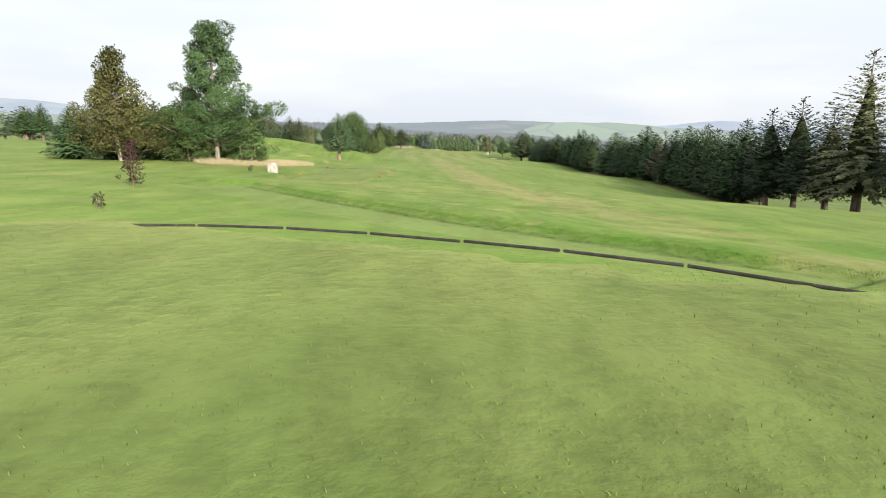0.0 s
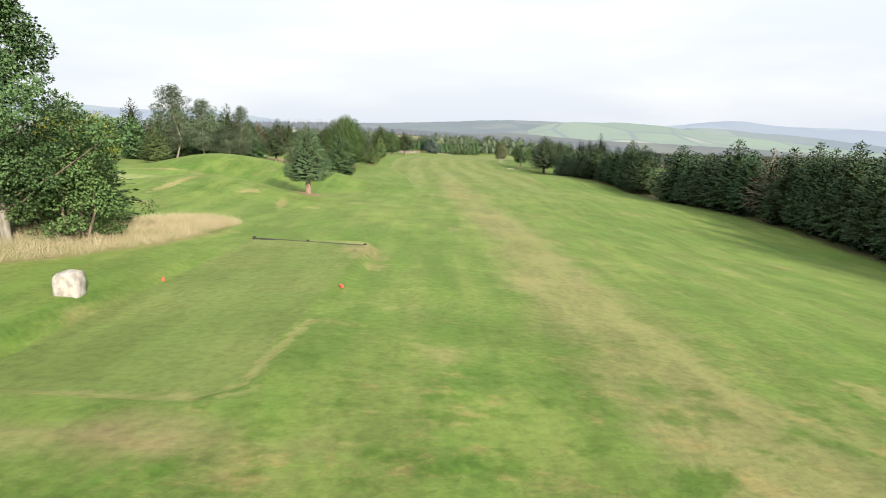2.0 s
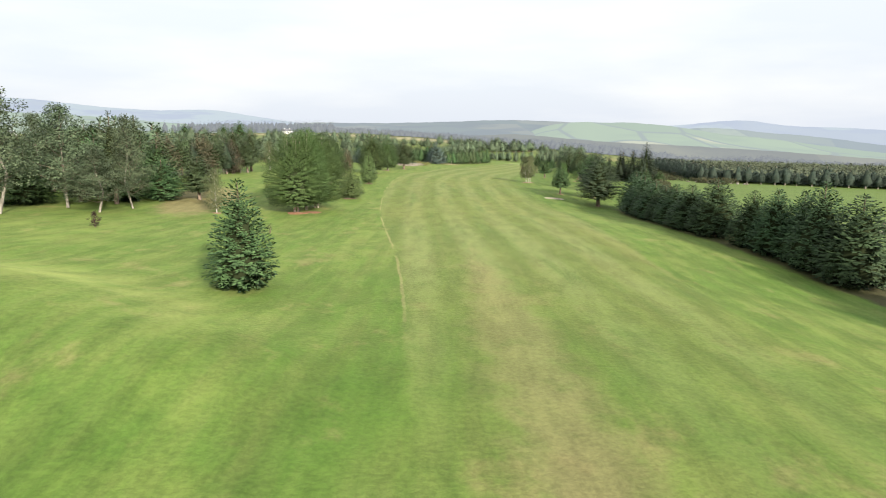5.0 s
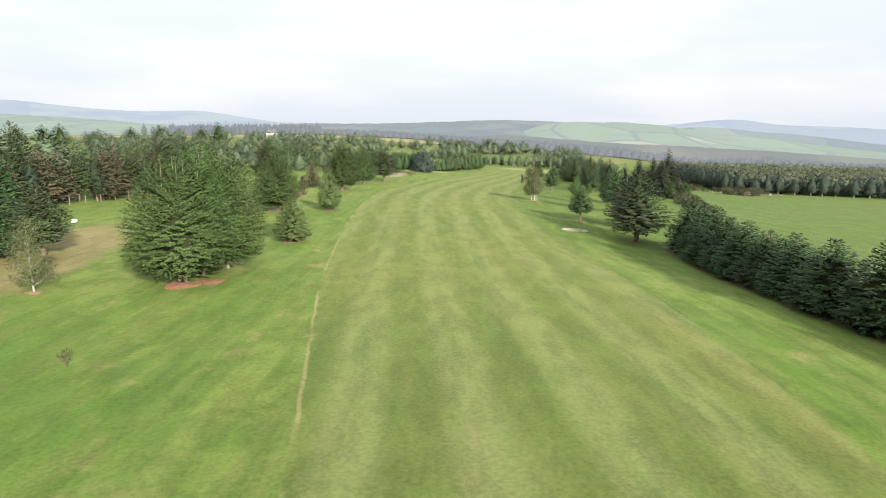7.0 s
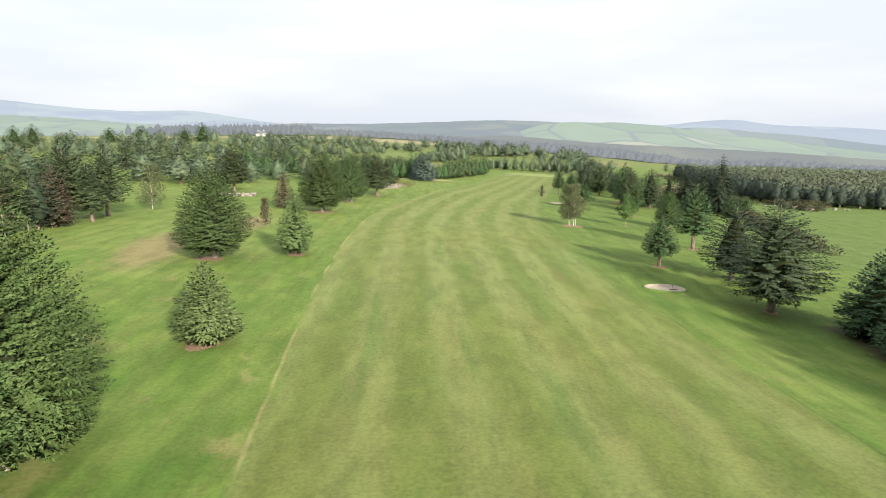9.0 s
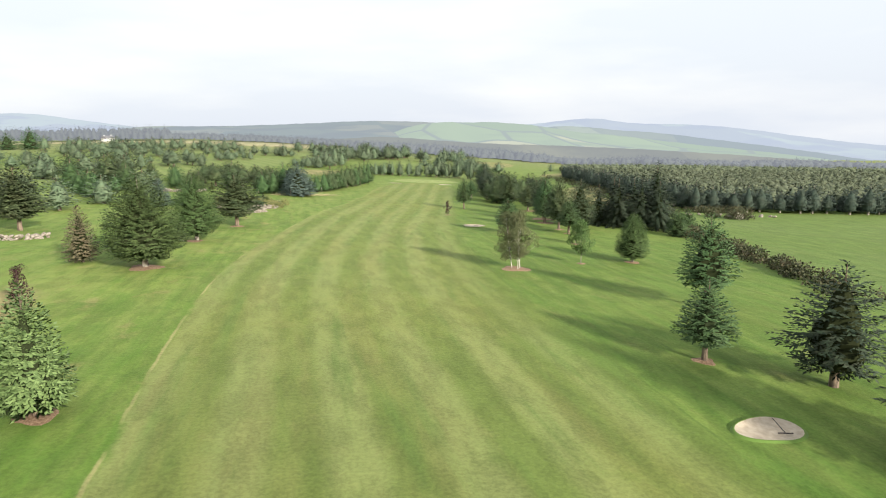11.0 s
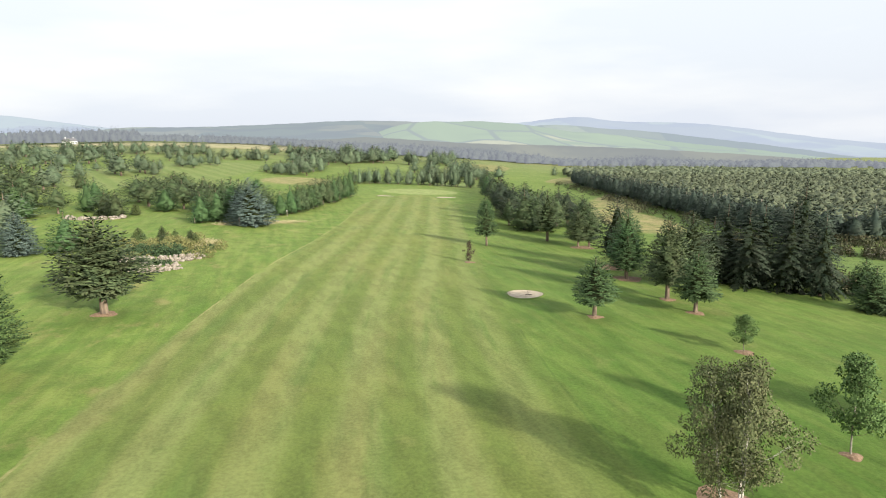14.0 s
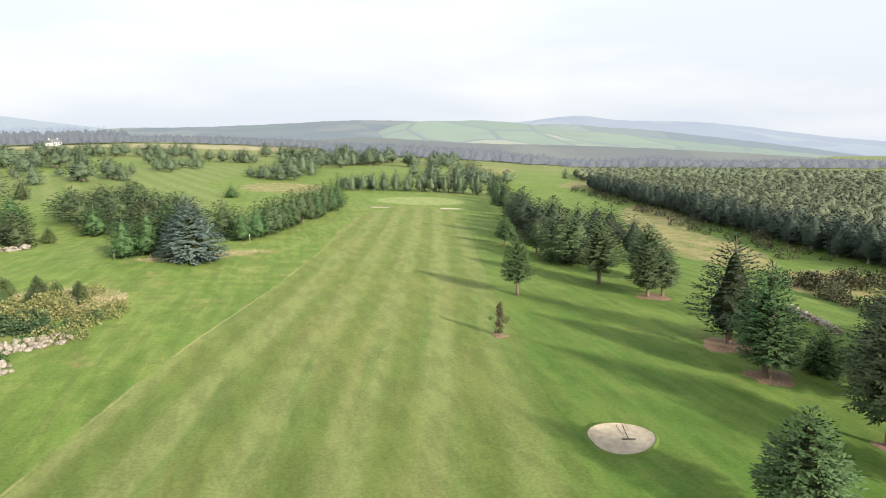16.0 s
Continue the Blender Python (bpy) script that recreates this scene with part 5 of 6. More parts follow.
for i, (x, y, h, w) in enumerate(((-126, 566, 11.0, 11.0), (-117.5, 576, 10.6, 11.0), (-110, 593, 9.2, 9.0), (-134, 580, 10.2, 10.0), (-122, 586, 9.8, 10.5), (-100, 588, 7.6, 8.0), (-140, 560, 9.4, 9.6), (-104, 600, 8.4, 9.0), (-150, 574, 9.0, 9.0),
                                  (-153.4, 608, 6.8, 5.6), (-135.3, 598, 8.8, 13.0), (-113, 548.7, 7.4, 12.0), (-107.5, 572, 9.6, 11.5), (-52.4, 554, 6.6, 7.2), (-1.6, 516, 7.6, 9.0), (4.5, 515, 8.6, 8.6), (-7.5, 517, 7.0, 8.0), (-117.7, 526.7, 7.6, 8.6), (-126.7, 526.3, 6.8, 9.0), (-83.6, 476, 7.7, 7.6), (-75.3, 616, 7.9, 7.0), (-74.7, 653, 8.3, 9.0),
                                  (-71.8, 488.4, 9.9, 10.6), (-70.2, 514.3, 10.2, 9.6), (-60.5, 497.5, 7.0, 6.8), (-64.9, 532.7, 5.8, 4.4), (-77, 500, 9.2, 9.0), (-66, 505, 8.6, 8.4), (-58.7, 558.2, 5.5, 6.0), (-57.2, 577.4, 7.6, 9.0), (-53.3, 588.3, 5.6, 6.0), (-43.6, 580.1, 6.6, 5.6),
                                  (-62, 570, 6.8, 7.4), (-48, 584, 6.0, 6.2), (-56.6, 656.6, 8.3, 9.6), (-38.5, 648, 8.9, 9.4), (-24.6, 647.3, 6.5, 7.6), (-47, 652, 7.8, 9.0), (-31, 650, 7.4, 8.0), (-9.9, 529.7, 5.8, 8.0), (-4, 532, 7.0, 7.6), (3.0, 534.5, 10.0, 8.4), (8.6, 544.7, 12.0, 8.8), (-15, 531, 5.2, 6.6), (13, 552, 9.6, 8.0),
                                  (18.6, 657.7, 10.6, 11.5), (33.2, 650.5, 10.1, 11.4), (54.7, 671.7, 11.2, 12.0), (26, 654, 9.4, 10.6), (44, 660, 10.4, 11.2), (64, 668, 9.8, 11.0), (10, 640, 8.8, 9.0))):
    put(("far_b", "far_a", "far_b", "far_d", "far_c")[i % 5], x, y, h, w, i * 71, group="trees of the neighbouring holes")
put("far_c", 153, 558, 5.8, 4.6, 0, "lone dark conifer in a rough field")


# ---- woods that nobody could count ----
FARWOOD = foliage("hazed_distant_woods", (0.020, 0.026, 0.020), (0.030, 0.036, 0.028), warm=True)
# lilac emission adds the haze of distance; the trees give no light
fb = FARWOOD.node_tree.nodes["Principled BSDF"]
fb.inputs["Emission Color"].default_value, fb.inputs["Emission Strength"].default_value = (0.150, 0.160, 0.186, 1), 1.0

def woodland(name, points, heights, widths, mat, seed, label, per_tree=22, spray=1.5):
    """Many small trees of broad sprays, joined."""
    g = np.random.default_rng(seed)
    n_t = len(points)
    u = g.random((n_t, per_tree)) ** 0.8
    a = g.random((n_t, per_tree)) * 2 * np.pi
    reach = widths[:, None] * 0.5 * np.clip(1 - u ** 2.2, 0.08, 1) * (0.5 + 0.5 * g.random((n_t, per_tree)))
    base = np.stack([points[:, 0, None] + reach * np.cos(a) * 0.6, points[:, 1, None] + reach * np.sin(a) * 0.6, points[:, 2, None] + heights[:, None] * (0.12 + 0.85 * u)], -1).reshape(-1, 3)
    tilt = (u - 0.35).ravel() * 0.7 + g.normal(size=u.size) * 0.4
    aa = a.ravel() + g.normal(size=u.size) * 0.4
    way = np.stack([np.cos(aa) * np.cos(tilt), np.sin(aa) * np.cos(tilt), np.sin(tilt)], 1)
    up = g.normal(size=(u.size, 3)) * 0.5 + [0, 0, 1]
    up /= np.linalg.norm(up, axis=1)[:, None]
    size = spray * (0.7 + 0.7 * g.random(u.size)) * np.repeat(widths / 4.0, per_tree)
    v, f = sprays(base, way, up, size, size * 0.5)
    middle = np.repeat(np.stack([points[:, 0], points[:, 1], points[:, 2] + 0.3 * heights], 1), per_tree * 4, axis=0)
    me = crown_mesh(name, v, f, v - middle, 0.75)
    me.materials.append(mat)
    wood = tagged(new(name, me), label, "woodland", kind="stuff")
    # the closed canopy that the sprays stand out of: a small dome for each tree
    seg = 6
    ring = np.arange(seg) * 2 * np.pi / seg
    rim = np.concatenate([np.stack([r * np.cos(ring + k), r * np.sin(ring + k), np.full(seg, z)], 1) for k, (r, z) in enumerate(((0.38, 0.10), (0.36, 0.42), (0.20, 0.64)))] + [np.array([[0, 0, 0.74]])])
    size = np.stack([widths, widths, heights], 1)[:, None, :] * (0.9 + 0.25 * g.random((n_t, len(rim), 1)))
    cv = points[:, None, :] + rim[None] * size
    cf = []
    for k in range(2):
        for j in range(seg):
            a_, b_ = k * seg + j, k * seg + (j + 1) % seg
            cf += [(a_, b_, b_ + seg), (a_, b_ + seg, a_ + seg)]
    cf += [(2 * seg + j, 2 * seg + (j + 1) % seg, 3 * seg) for j in range(seg)]
    cf = (np.array(cf)[None] + np.arange(n_t)[:, None, None] * len(rim)).reshape(-1, 3)
    part_mesh("canopy", mesh_from("canopy", cv.reshape(-1, 3), cf), mat, wood)
    return wood


def grid_points(x0, x1, y0, y1, gap, keep, seed):
    g = np.random.default_rng(seed)
    X, Y = np.meshgrid(np.arange(x0, x1, gap), np.arange(y0, y1, gap))
    X = X.ravel() + g.normal(size=X.size) * gap * 0.3
    Y = Y.ravel() + g.normal(size=Y.size) * gap * 0.3
    ok = keep(X, Y)
    X, Y = X[ok], Y[ok]
    return np.stack([X, Y, land(X, Y)], 1)


def plantation_edge(y_):
    return np.interp(y_, [296, 305, 330, 360, 383, 416, 443, 476, 520, 600, 720], [86, 88, 93, 100, 107, 115, 121, 128, 143, 175, 225])


near_wood = grid_points(80, 300, 255, 560, 3.2, lambda X, Y: (X > plantation_edge(Y)) & (Y > 296 - 0.35 * (X - 86)) & (np.hypot(X - 3, Y - 226) < 300), 3)
g = np.random.default_rng(4)
edge_d = near_wood[:, 0] - plantation_edge(near_wood[:, 1])
ok = (edge_d < 7) | (near_wood[:, 1] < 303 - 0.35 * (near_wood[:, 0] - 86))
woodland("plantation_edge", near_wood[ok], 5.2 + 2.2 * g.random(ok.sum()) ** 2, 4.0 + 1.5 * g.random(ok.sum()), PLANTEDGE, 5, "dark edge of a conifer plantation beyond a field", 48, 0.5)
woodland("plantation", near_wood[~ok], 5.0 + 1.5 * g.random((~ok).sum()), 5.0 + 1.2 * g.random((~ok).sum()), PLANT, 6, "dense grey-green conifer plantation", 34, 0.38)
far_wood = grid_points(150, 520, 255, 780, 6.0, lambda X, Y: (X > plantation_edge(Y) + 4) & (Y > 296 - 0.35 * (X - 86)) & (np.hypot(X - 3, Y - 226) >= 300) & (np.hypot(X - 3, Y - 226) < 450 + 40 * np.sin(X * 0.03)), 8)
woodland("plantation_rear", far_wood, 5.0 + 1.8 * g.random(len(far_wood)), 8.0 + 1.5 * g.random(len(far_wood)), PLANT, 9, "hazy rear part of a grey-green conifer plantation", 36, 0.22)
for i in range(92):
    if i < 56:
        y = 300 + 3.1 * i
        x = float(plantation_edge(y)) - 0.5 + 1.6 * math.sin(i * 2.9)
    else:
        x = 86 + 3.6 * (i - 56)
        y = max(262, 294.5 - 0.35 * (x - 86)) + 1.2 * math.sin(i * 1.7)
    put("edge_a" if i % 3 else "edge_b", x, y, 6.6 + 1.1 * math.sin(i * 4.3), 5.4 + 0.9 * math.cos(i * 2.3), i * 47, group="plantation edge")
a_ = np.random.default_rng(77).random((2, 900))
bear, dist = np.radians(12 + 52 * a_[0]), 690 + 150 * a_[1]
valley = np.stack([-4 + dist * np.sin(bear), 120 + dist * np.cos(bear)], 1)
valley = np.concatenate([valley, land(valley[:, 0], valley[:, 1])[:, None]], 1)
woodland("valley_woods", valley, 6 + 3 * g.random(900) + 3 * np.sin(bear * 23) * np.sin(bear * 9), 9 + 4 * g.random(900), FARWOOD, 78, "woodland in the valley beyond the plantation, purple-grey from added haze glow", 34, 0.32)
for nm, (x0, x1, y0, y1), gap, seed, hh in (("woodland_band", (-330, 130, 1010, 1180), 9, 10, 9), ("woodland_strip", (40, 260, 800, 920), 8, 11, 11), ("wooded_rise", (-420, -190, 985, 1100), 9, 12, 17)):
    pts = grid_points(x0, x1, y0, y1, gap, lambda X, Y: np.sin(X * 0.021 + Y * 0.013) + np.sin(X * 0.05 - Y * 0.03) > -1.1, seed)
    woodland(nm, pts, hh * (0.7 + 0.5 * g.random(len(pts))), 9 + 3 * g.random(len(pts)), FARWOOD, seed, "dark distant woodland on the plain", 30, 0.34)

# big round trees on the plain to the left
for x, y, h, w in ((-212, 690, 17, 17), (-228, 690, 13, 16), (-262, 680, 14, 20), (-285, 672, 13, 18), (-330, 640, 16, 16), (-345, 640, 15, 15), (-362, 632, 15, 18), (-430, 560, 15, 16)):
    put("far_e", x, y, h, w, x, group="old trees on the plain")

# ---- gorse, bracken and stones along the field's edge ----
def bush_patch(name, spots, mat, seed, label, leaf=0.30, each=115):
    g2 = np.random.default_rng(seed)
    cs = [(x, y, ground_z(x, y) + 0.35 * r) for x, y, r in spots]
    v, f = leaf_clumps(g2, cs, [r for _, _, r in spots], each, leaf, 0.8)
    me = mesh_from(name, v, f, False)
    me.materials.append(mat)
    return tagged(new(name, me), label, "scrub", kind="stuff")


g = np.random.default_rng(14)
LINE = [(150, 34), (200, 42), (226, 49), (236, 51), (246, 54.5), (256, 58.5), (270, 60), (282, 61), (292, 64), (300, 68)]
spots = [(float(spline(LINE, yy)) + g.normal() * 1.1, yy + g.normal(), 0.45 + 1.15 * g.random() ** 1.5) for yy in np.arange(207, 300, 0.6)]
spots += [(62 + 34 * u + g.normal() * 1.2, 297 - 9 * u + g.normal() * 1.5, 0.8 + 0.9 * g.random()) for u in g.random(46)]
spots += [(83 + 3.0 * g.normal(), 278.5 + 1.6 * g.normal(), 0.7 + 0.8 * g.random()) for _ in range(22)]
spots += [(plantation_edge(yy) - 3 - 9 * g.random(), yy, 0.7 + 1.1 * g.random()) for yy in np.arange(310, 470, 3.0)]
bush_patch("gorse_scrub", spots, GORSE, 15, "brown and green gorse scrub along a field edge")

stone_bm = bmesh.new()
bmesh.ops.create_icosphere(stone_bm, subdivisions=2, radius=0.5)
for v in stone_bm.verts:
    v.co *= 1 + 0.28 * noise.noise(v.co * 2.6)
    v.co.z *= 0.72
STONE_MESH = bpy.data.meshes.new("stone")
stone_bm.to_mesh(STONE_MESH)
stone_bm.free()
STONE_MESH.materials.append(STONE)


def stone_bank(name, spots, label, category="stone wall"):
    """Loose field stones heaped along a line; each stone is a part."""
    thing = new(name)
    x0, y0 = spots[0][0], spots[0][1]
    thing.location = (x0, y0, ground_z(x0, y0))
    g2 = np.random.default_rng(int(abs(x0 * 3 + y0)))
    for x, y, lift, size in spots:
        s = new("stone", STONE_MESH)
        s.parent = thing
        s.matrix_basis = (Matrix.Translation((x - x0, y - y0, ground_z(x, y) - ground_z(x0, y0) + lift)) @ Euler((0.5 * g2.normal(), 0.5 * g2.normal(), g2.random() * 6)).to_matrix().to_4x4()
                          @ Matrix.Diagonal((size, size * (0.7 + 0.5 * g2.random()), min(size, 0.75) * (0.6 + 0.35 * g2.random()), 1)))
    return tagged(thing, label, category)


def arc_spots(cx, cy, r, a0, a1, rows, gap, seed):
    g2 = np.random.default_rng(seed)
    out = []
    for k in range(rows):
        n_s = int(abs(radians(a1 - a0)) * r / gap)
        for j in range(n_s):
            a = radians(a0 + (a1 - a0) * (j + 0.5 * (k % 2) + 0.3 * g2.random()) / n_s)
            rr = r - 0.22 * k
            out.append((cx + rr * math.cos(a) + 0.12 * g2.normal(), cy + rr * math.sin(a) + 0.12 * g2.normal(), 0.08 + 0.55 * gap * k, gap * (0.85 + 0.85 * g2.random())))
    return out


stone_bank("stone_bank", arc_spots(-18.2, 286.5, 6.6, -150, -35, 3, 0.42, 1), "low bank of pale stones round planted shrubs")
stone_bank("stone_bank", arc_spots(-17.5, 278.5, 3.6, -160, -30, 3, 0.40, 2), "low bank of pale stones round planted shrubs")
stone_bank("stone_bank", arc_spots(-38.0, 334.5, 6.0, -150, -30, 2, 0.62, 3), "low bank of pale stones under a pine")
stone_bank("stone_bank", arc_spots(-43.0, 249.5, 4.2, -140, -30, 2, 0.62, 4), "low bank of pale stones in the turf")
g = np.random.default_rng(5)
stone_bank("stone_heap", [(66 + 30 * u + g.normal() * 0.6, 291 - 12 * u + g.normal() * 0.6, 0.1 + 0.2 * g.random(), 0.4 + 0.7 * g.random()) for u in 0.4 + 0.55 * g.random(16) ** 1.4] + [(84.0, 276.6, 0.5, 2.5), (82.4, 277.6, 0.4, 1.2)],
           "heap of pale cleared field stones beside the field", "stone heap")
stone_bank("stone_wall", [(53.4 - 2.6 * u + 0.2 * g.normal(), 285 - 9 * u, 0.12 + 0.3 * k, 0.5 + 0.2 * g.random()) for k in range(2) for u in np.arange(0, 1, 0.05)], "low dry stone wall half sunk in grass")
g = np.random.default_rng(16)
bush_patch("ochre_shrubs", [(-19 + g.normal() * 3.2, 291 + g.normal() * 4.0, 0.5 + 0.7 * g.random()) for _ in range(60)], OCHRE, 23, "low ochre and green shrubs in dry grass", 0.2, 330)
bush_patch("planted_shrubs", [(-18.5 + g.normal() * 2.4, 286.5 + g.normal() * 1.4, 0.6 + 0.6 * g.random()) for _ in range(34)] + [(-17.5 + g.normal() * 1.0, 279 + g.normal() * 0.9, 0.5) for _ in range(8)], HEDGE, 17, "low dark green shrubs behind a stone bank", 0.2, 330)
for i, (x, y, h, w) in enumerate(((-22.5, 295, 1.8, 2.2), (-20.3, 298, 2.4, 1.3), (-18.5, 297.5, 2.0, 1.2), (-16.3, 296.5, 2.0, 1.3), (-15.4, 294.6, 1.7, 1.2), (-19.6, 294.5, 1.5, 1.5), (-23.8, 299.5, 2.0, 2.0))):
    put("pine_c" if i % 2 else "young_b", x, y, h, w, i * 60, "small young pine in tall dry grass", "young pines")

# ---- tall dry grass and turf blades ----
def blades(name, spots, height, mat, seed, label, lean=0.5, category="grass", slim=0.12):
    g2 = np.random.default_rng(seed)
    P = np.array([(x, y) for x, y in spots])
    base = np.stack([P[:, 0], P[:, 1], land(P[:, 0], P[:, 1]) - 0.01], 1)
    k = len(base)
    a = g2.random(k) * 6.283
    way = np.stack([np.cos(a) * lean * g2.random(k), np.sin(a) * lean * g2.random(k), np.ones(k)], 1)
    way /= np.linalg.norm(way, axis=1)[:, None]
    up = np.stack([np.sin(a), np.cos(a), np.zeros(k)], 1)
    ln = height * (0.5 + 0.8 * g2.random(k))
    v, f = sprays(base, way, up, ln, ln * slim + 0.003, 0.0, 0.0)
    me = mesh_from(name, v, f, False)
    me.materials.append(mat)
    return tagged(new(name, me), label, category, kind="stuff")


def inside(cx, cy, a, b, turn, count, seed):
    g2 = np.random.default_rng(seed)
    r, w_ = np.sqrt(g2.random(count)), g2.random(count) * 6.283
    u, v_ = a * r * np.cos(w_), b * r * np.sin(w_)
    c_, s_ = math.cos(radians(turn)), math.sin(radians(turn))
    return np.stack([cx + u * c_ - v_ * s_, cy + u * s_ + v_ * c_], 1)


blades("dry_grass", np.concatenate([inside(-15.2, 50.6, 3.1, 7.4, -9, 26000, 1), inside(-13.6, 55.6, 1.9, 2.2, -9, 8000, 2)]), 0.42, STRAW, 18, "tall dry straw-coloured grass round the trees", 1.4, slim=0.010)
blades("dry_grass", np.concatenate([inside(-18.5, 296, 6.2, 5.6, 0, 3500, 4), inside(-8, 322, 9.5, 2.2, 30, 1800, 5), inside(0, 476, 14, 20, 0, 1800, 6), inside(73, 330, 8, 24, -14, 2600, 7)]), 0.6, STRAW, 19, "tall dry straw-coloured grass among shrubs", 2.5, slim=0.035)
TURF = foliage("turf_blades", (0.090, 0.155, 0.030), (0.125, 0.182, 0.044), (0.115, 0.165, 0.040), warm=True)
g = np.random.default_rng(20)
turf = np.stack([g.uniform(-7, 7, 18000), 0.6 + 9.0 * g.random(18000) ** 1.4], 1)
blades("turf_blades", turf, 0.028, TURF, 21, "short mown turf on the tee", 1.2, slim=0.1)
u_, v_ = STRIP[2] - 0.05 + 0.5 * g.random(22000) ** 2.0, g.uniform(-STRIP[3], STRIP[3] - 1.0, 22000)
bank_c, bank_s = math.cos(radians(STRIP[4])), math.sin(radians(STRIP[4]))
turf2 = np.stack([STRIP[0] + u_ * bank_c - v_ * bank_s, STRIP[1] + u_ * bank_s + v_ * bank_c], 1)
LUSH = foliage("lush_rough_blades", (0.040, 0.100, 0.010), (0.085, 0.165, 0.026), (0.060, 0.130, 0.016), warm=True)
blades("rough_grass", turf2, 0.045, LUSH, 22, "longer lush grass along the low bank", 1.3, slim=0.07)

# ---- bunkers ----
def bunker(x, y, a, b, turn, rake):
    thing = new("sand_bunker")
    z0 = ground_z(x, y)
    thing.location = (x, y, z0)
    g2 = np.random.default_rng(int(x * 10))
    ph = g2.random(3) * 6
    c_, s_ = math.cos(radians(turn)), math.sin(radians(turn))

    def ring(f, dz, far=0.0):
        out = []
        for i in range(36):
            w_ = 2 * math.pi * i / 36
            k = f * (1 + 0.07 * math.sin(2 * w_ + ph[0]) + 0.05 * math.sin(3 * w_ + ph[1]))
            u, v_ = a * k * math.cos(w_), b * k * math.sin(w_)
            px, py = u * c_ - v_ * s_, u * s_ + v_ * c_
            out.append((px, py, ground_z(x + px, y + py) - z0 + dz + far * max(0, math.sin(w_))))
        return out

    for nm, mat, rings in (("sand", SAND, (ring(1.0, 0.10, 0.06), ring(0.9, 0.05), ring(0.55, 0.03), ring(0.2, 0.03))), ("turf_lip", TURF, (ring(1.14, -0.02), ring(1.07, 0.07, 0.05), ring(1.02, 0.12, 0.08), ring(0.985, 0.08, 0.05)))):
        bm = bmesh.new()
        rows = [[bm.verts.new(p) for p in r] for r in rings]
        for r1, r2 in zip(rows, rows[1:]):
            for i in range(36):
                bm.faces.new((r1[i], r1[(i + 1) % 36], r2[(i + 1) % 36], r2[i]))
        if nm == "sand":
            bm.faces.new(rows[-1])
        part(nm, bm, mat, thing, smooth=True)
    tagged(thing, "small oval bunker of pale sand cut into the turf", "bunker", "bunkers")
    if rake:
        r = new("bunker_rake")
        r.location = (x, y, z0)
        dx, dy = rake
        tubes("pole", [([(dx, dy, 0.07), (dx + 0.45, dy + 1.5, 0.12)], [0.025, 0.02])], TIMBER, r, 6)
        tubes("rake_head", [([(dx - 0.35, dy + 0.1, 0.07), (dx + 0.35, dy - 0.1, 0.07)], [0.035, 0.035])], TIMBER, r, 6)
        tagged(r, "dark rake lying across the bunker sand", "rake")


for (x, y, a, b, turn), rake in zip(BUNKERS, ((0.3, -0.2), (0.5, -0.5), None, None)):
    bunker(x, y, a, b, turn, rake)


# ---- tee furniture, boulder, posts ----
def box(bm, x, y, z, sx, sy, sz, turn=0.0, bevel=0.01):
    m = Matrix.Translation((x, y, z)) @ Matrix.Rotation(turn, 4, "Z") @ Matrix.Diagonal((sx, sy, sz, 1))
    res = bmesh.ops.create_cube(bm, size=1.0, matrix=m)
    edges = list({e for v in res["verts"] for e in v.link_edges})
    bmesh.ops.bevel(bm, geom=edges, offset=bevel, segments=1, affect="EDGES")


EDGE = [(-4.95, 7.85), (-4.4, 7.95), (-3.2, 7.92), (-2.0, 7.7), (-0.9, 7.3), (0.2, 6.75), (1.2, 6.2), (2.2, 5.5), (3.2, 4.5), (4.1, 3.5), (5.0, 2.4), (5.8, 1.2)]
# thin dark strips added to draw the cut edge of the tee turf
edging = new("tee_edging")
edging.location = (0, 6.8, 0.1)
for (xa_, ya_), (xb_, yb_) in zip(EDGE, EDGE[1:]):
    bm = bmesh.new()
    L = math.hypot(xb_ - xa_, yb_ - ya_)
    box(bm, (xa_ + xb_) / 2, (ya_ + yb_) / 2 - 6.8, -0.022 if xa_ > 0 else -0.028, L * (0.97 if xa_ < 2 else 0.985), 0.016, 0.034, math.atan2(yb_ - ya_, xb_ - xa_))
    part("edging_board", bm, TIMBER, edging)
tagged(edging, "dark cut turf edge along the front of the tee, drawn by thin timber strips", "edging")

board = new("tee_board")
board.location = (-7.25, 51.3, -2.06)
ang = math.atan2(-1.7, 5.25)
for i in range(3):
    bm = bmesh.new()
    u = (i - 1) * 1.8
    box(bm, u * math.cos(ang), u * math.sin(ang), 0.05, 1.79, 0.14, 0.14, ang, 0.02)
    part("sleeper", bm, TIMBER, board)
for u in (-2.7, 0.0, 2.7):
    bm = bmesh.new()
    box(bm, u * math.cos(ang) + 0.03, u * math.sin(ang) + 0.12, 0.06, 0.11, 0.11, 0.20, ang, 0.02)
    part("stake", bm, TIMBER, board)
tagged(board, "dark timber sleepers retaining the front of a tee", "retaining board")

for x, y in ((-4.5, 43.9), (-10.2, 44.2)):
    m_ = new("tee_marker")
    m_.location = (x, y, ground_z(x, y))
    bm = bmesh.new()
    box(bm, 0, 0, 0.06, 0.10, 0.24, 0.10, 0.5, 0.025)
    part("body", bm, RED, m_)
    tubes("spike", [([(0, 0, -0.1), (0, 0, 0.03)], [0.012, 0.012])], STEEL, m_, 6)
    tagged(m_, "red plastic tee marker block on the turf", "tee marker", "tee markers")

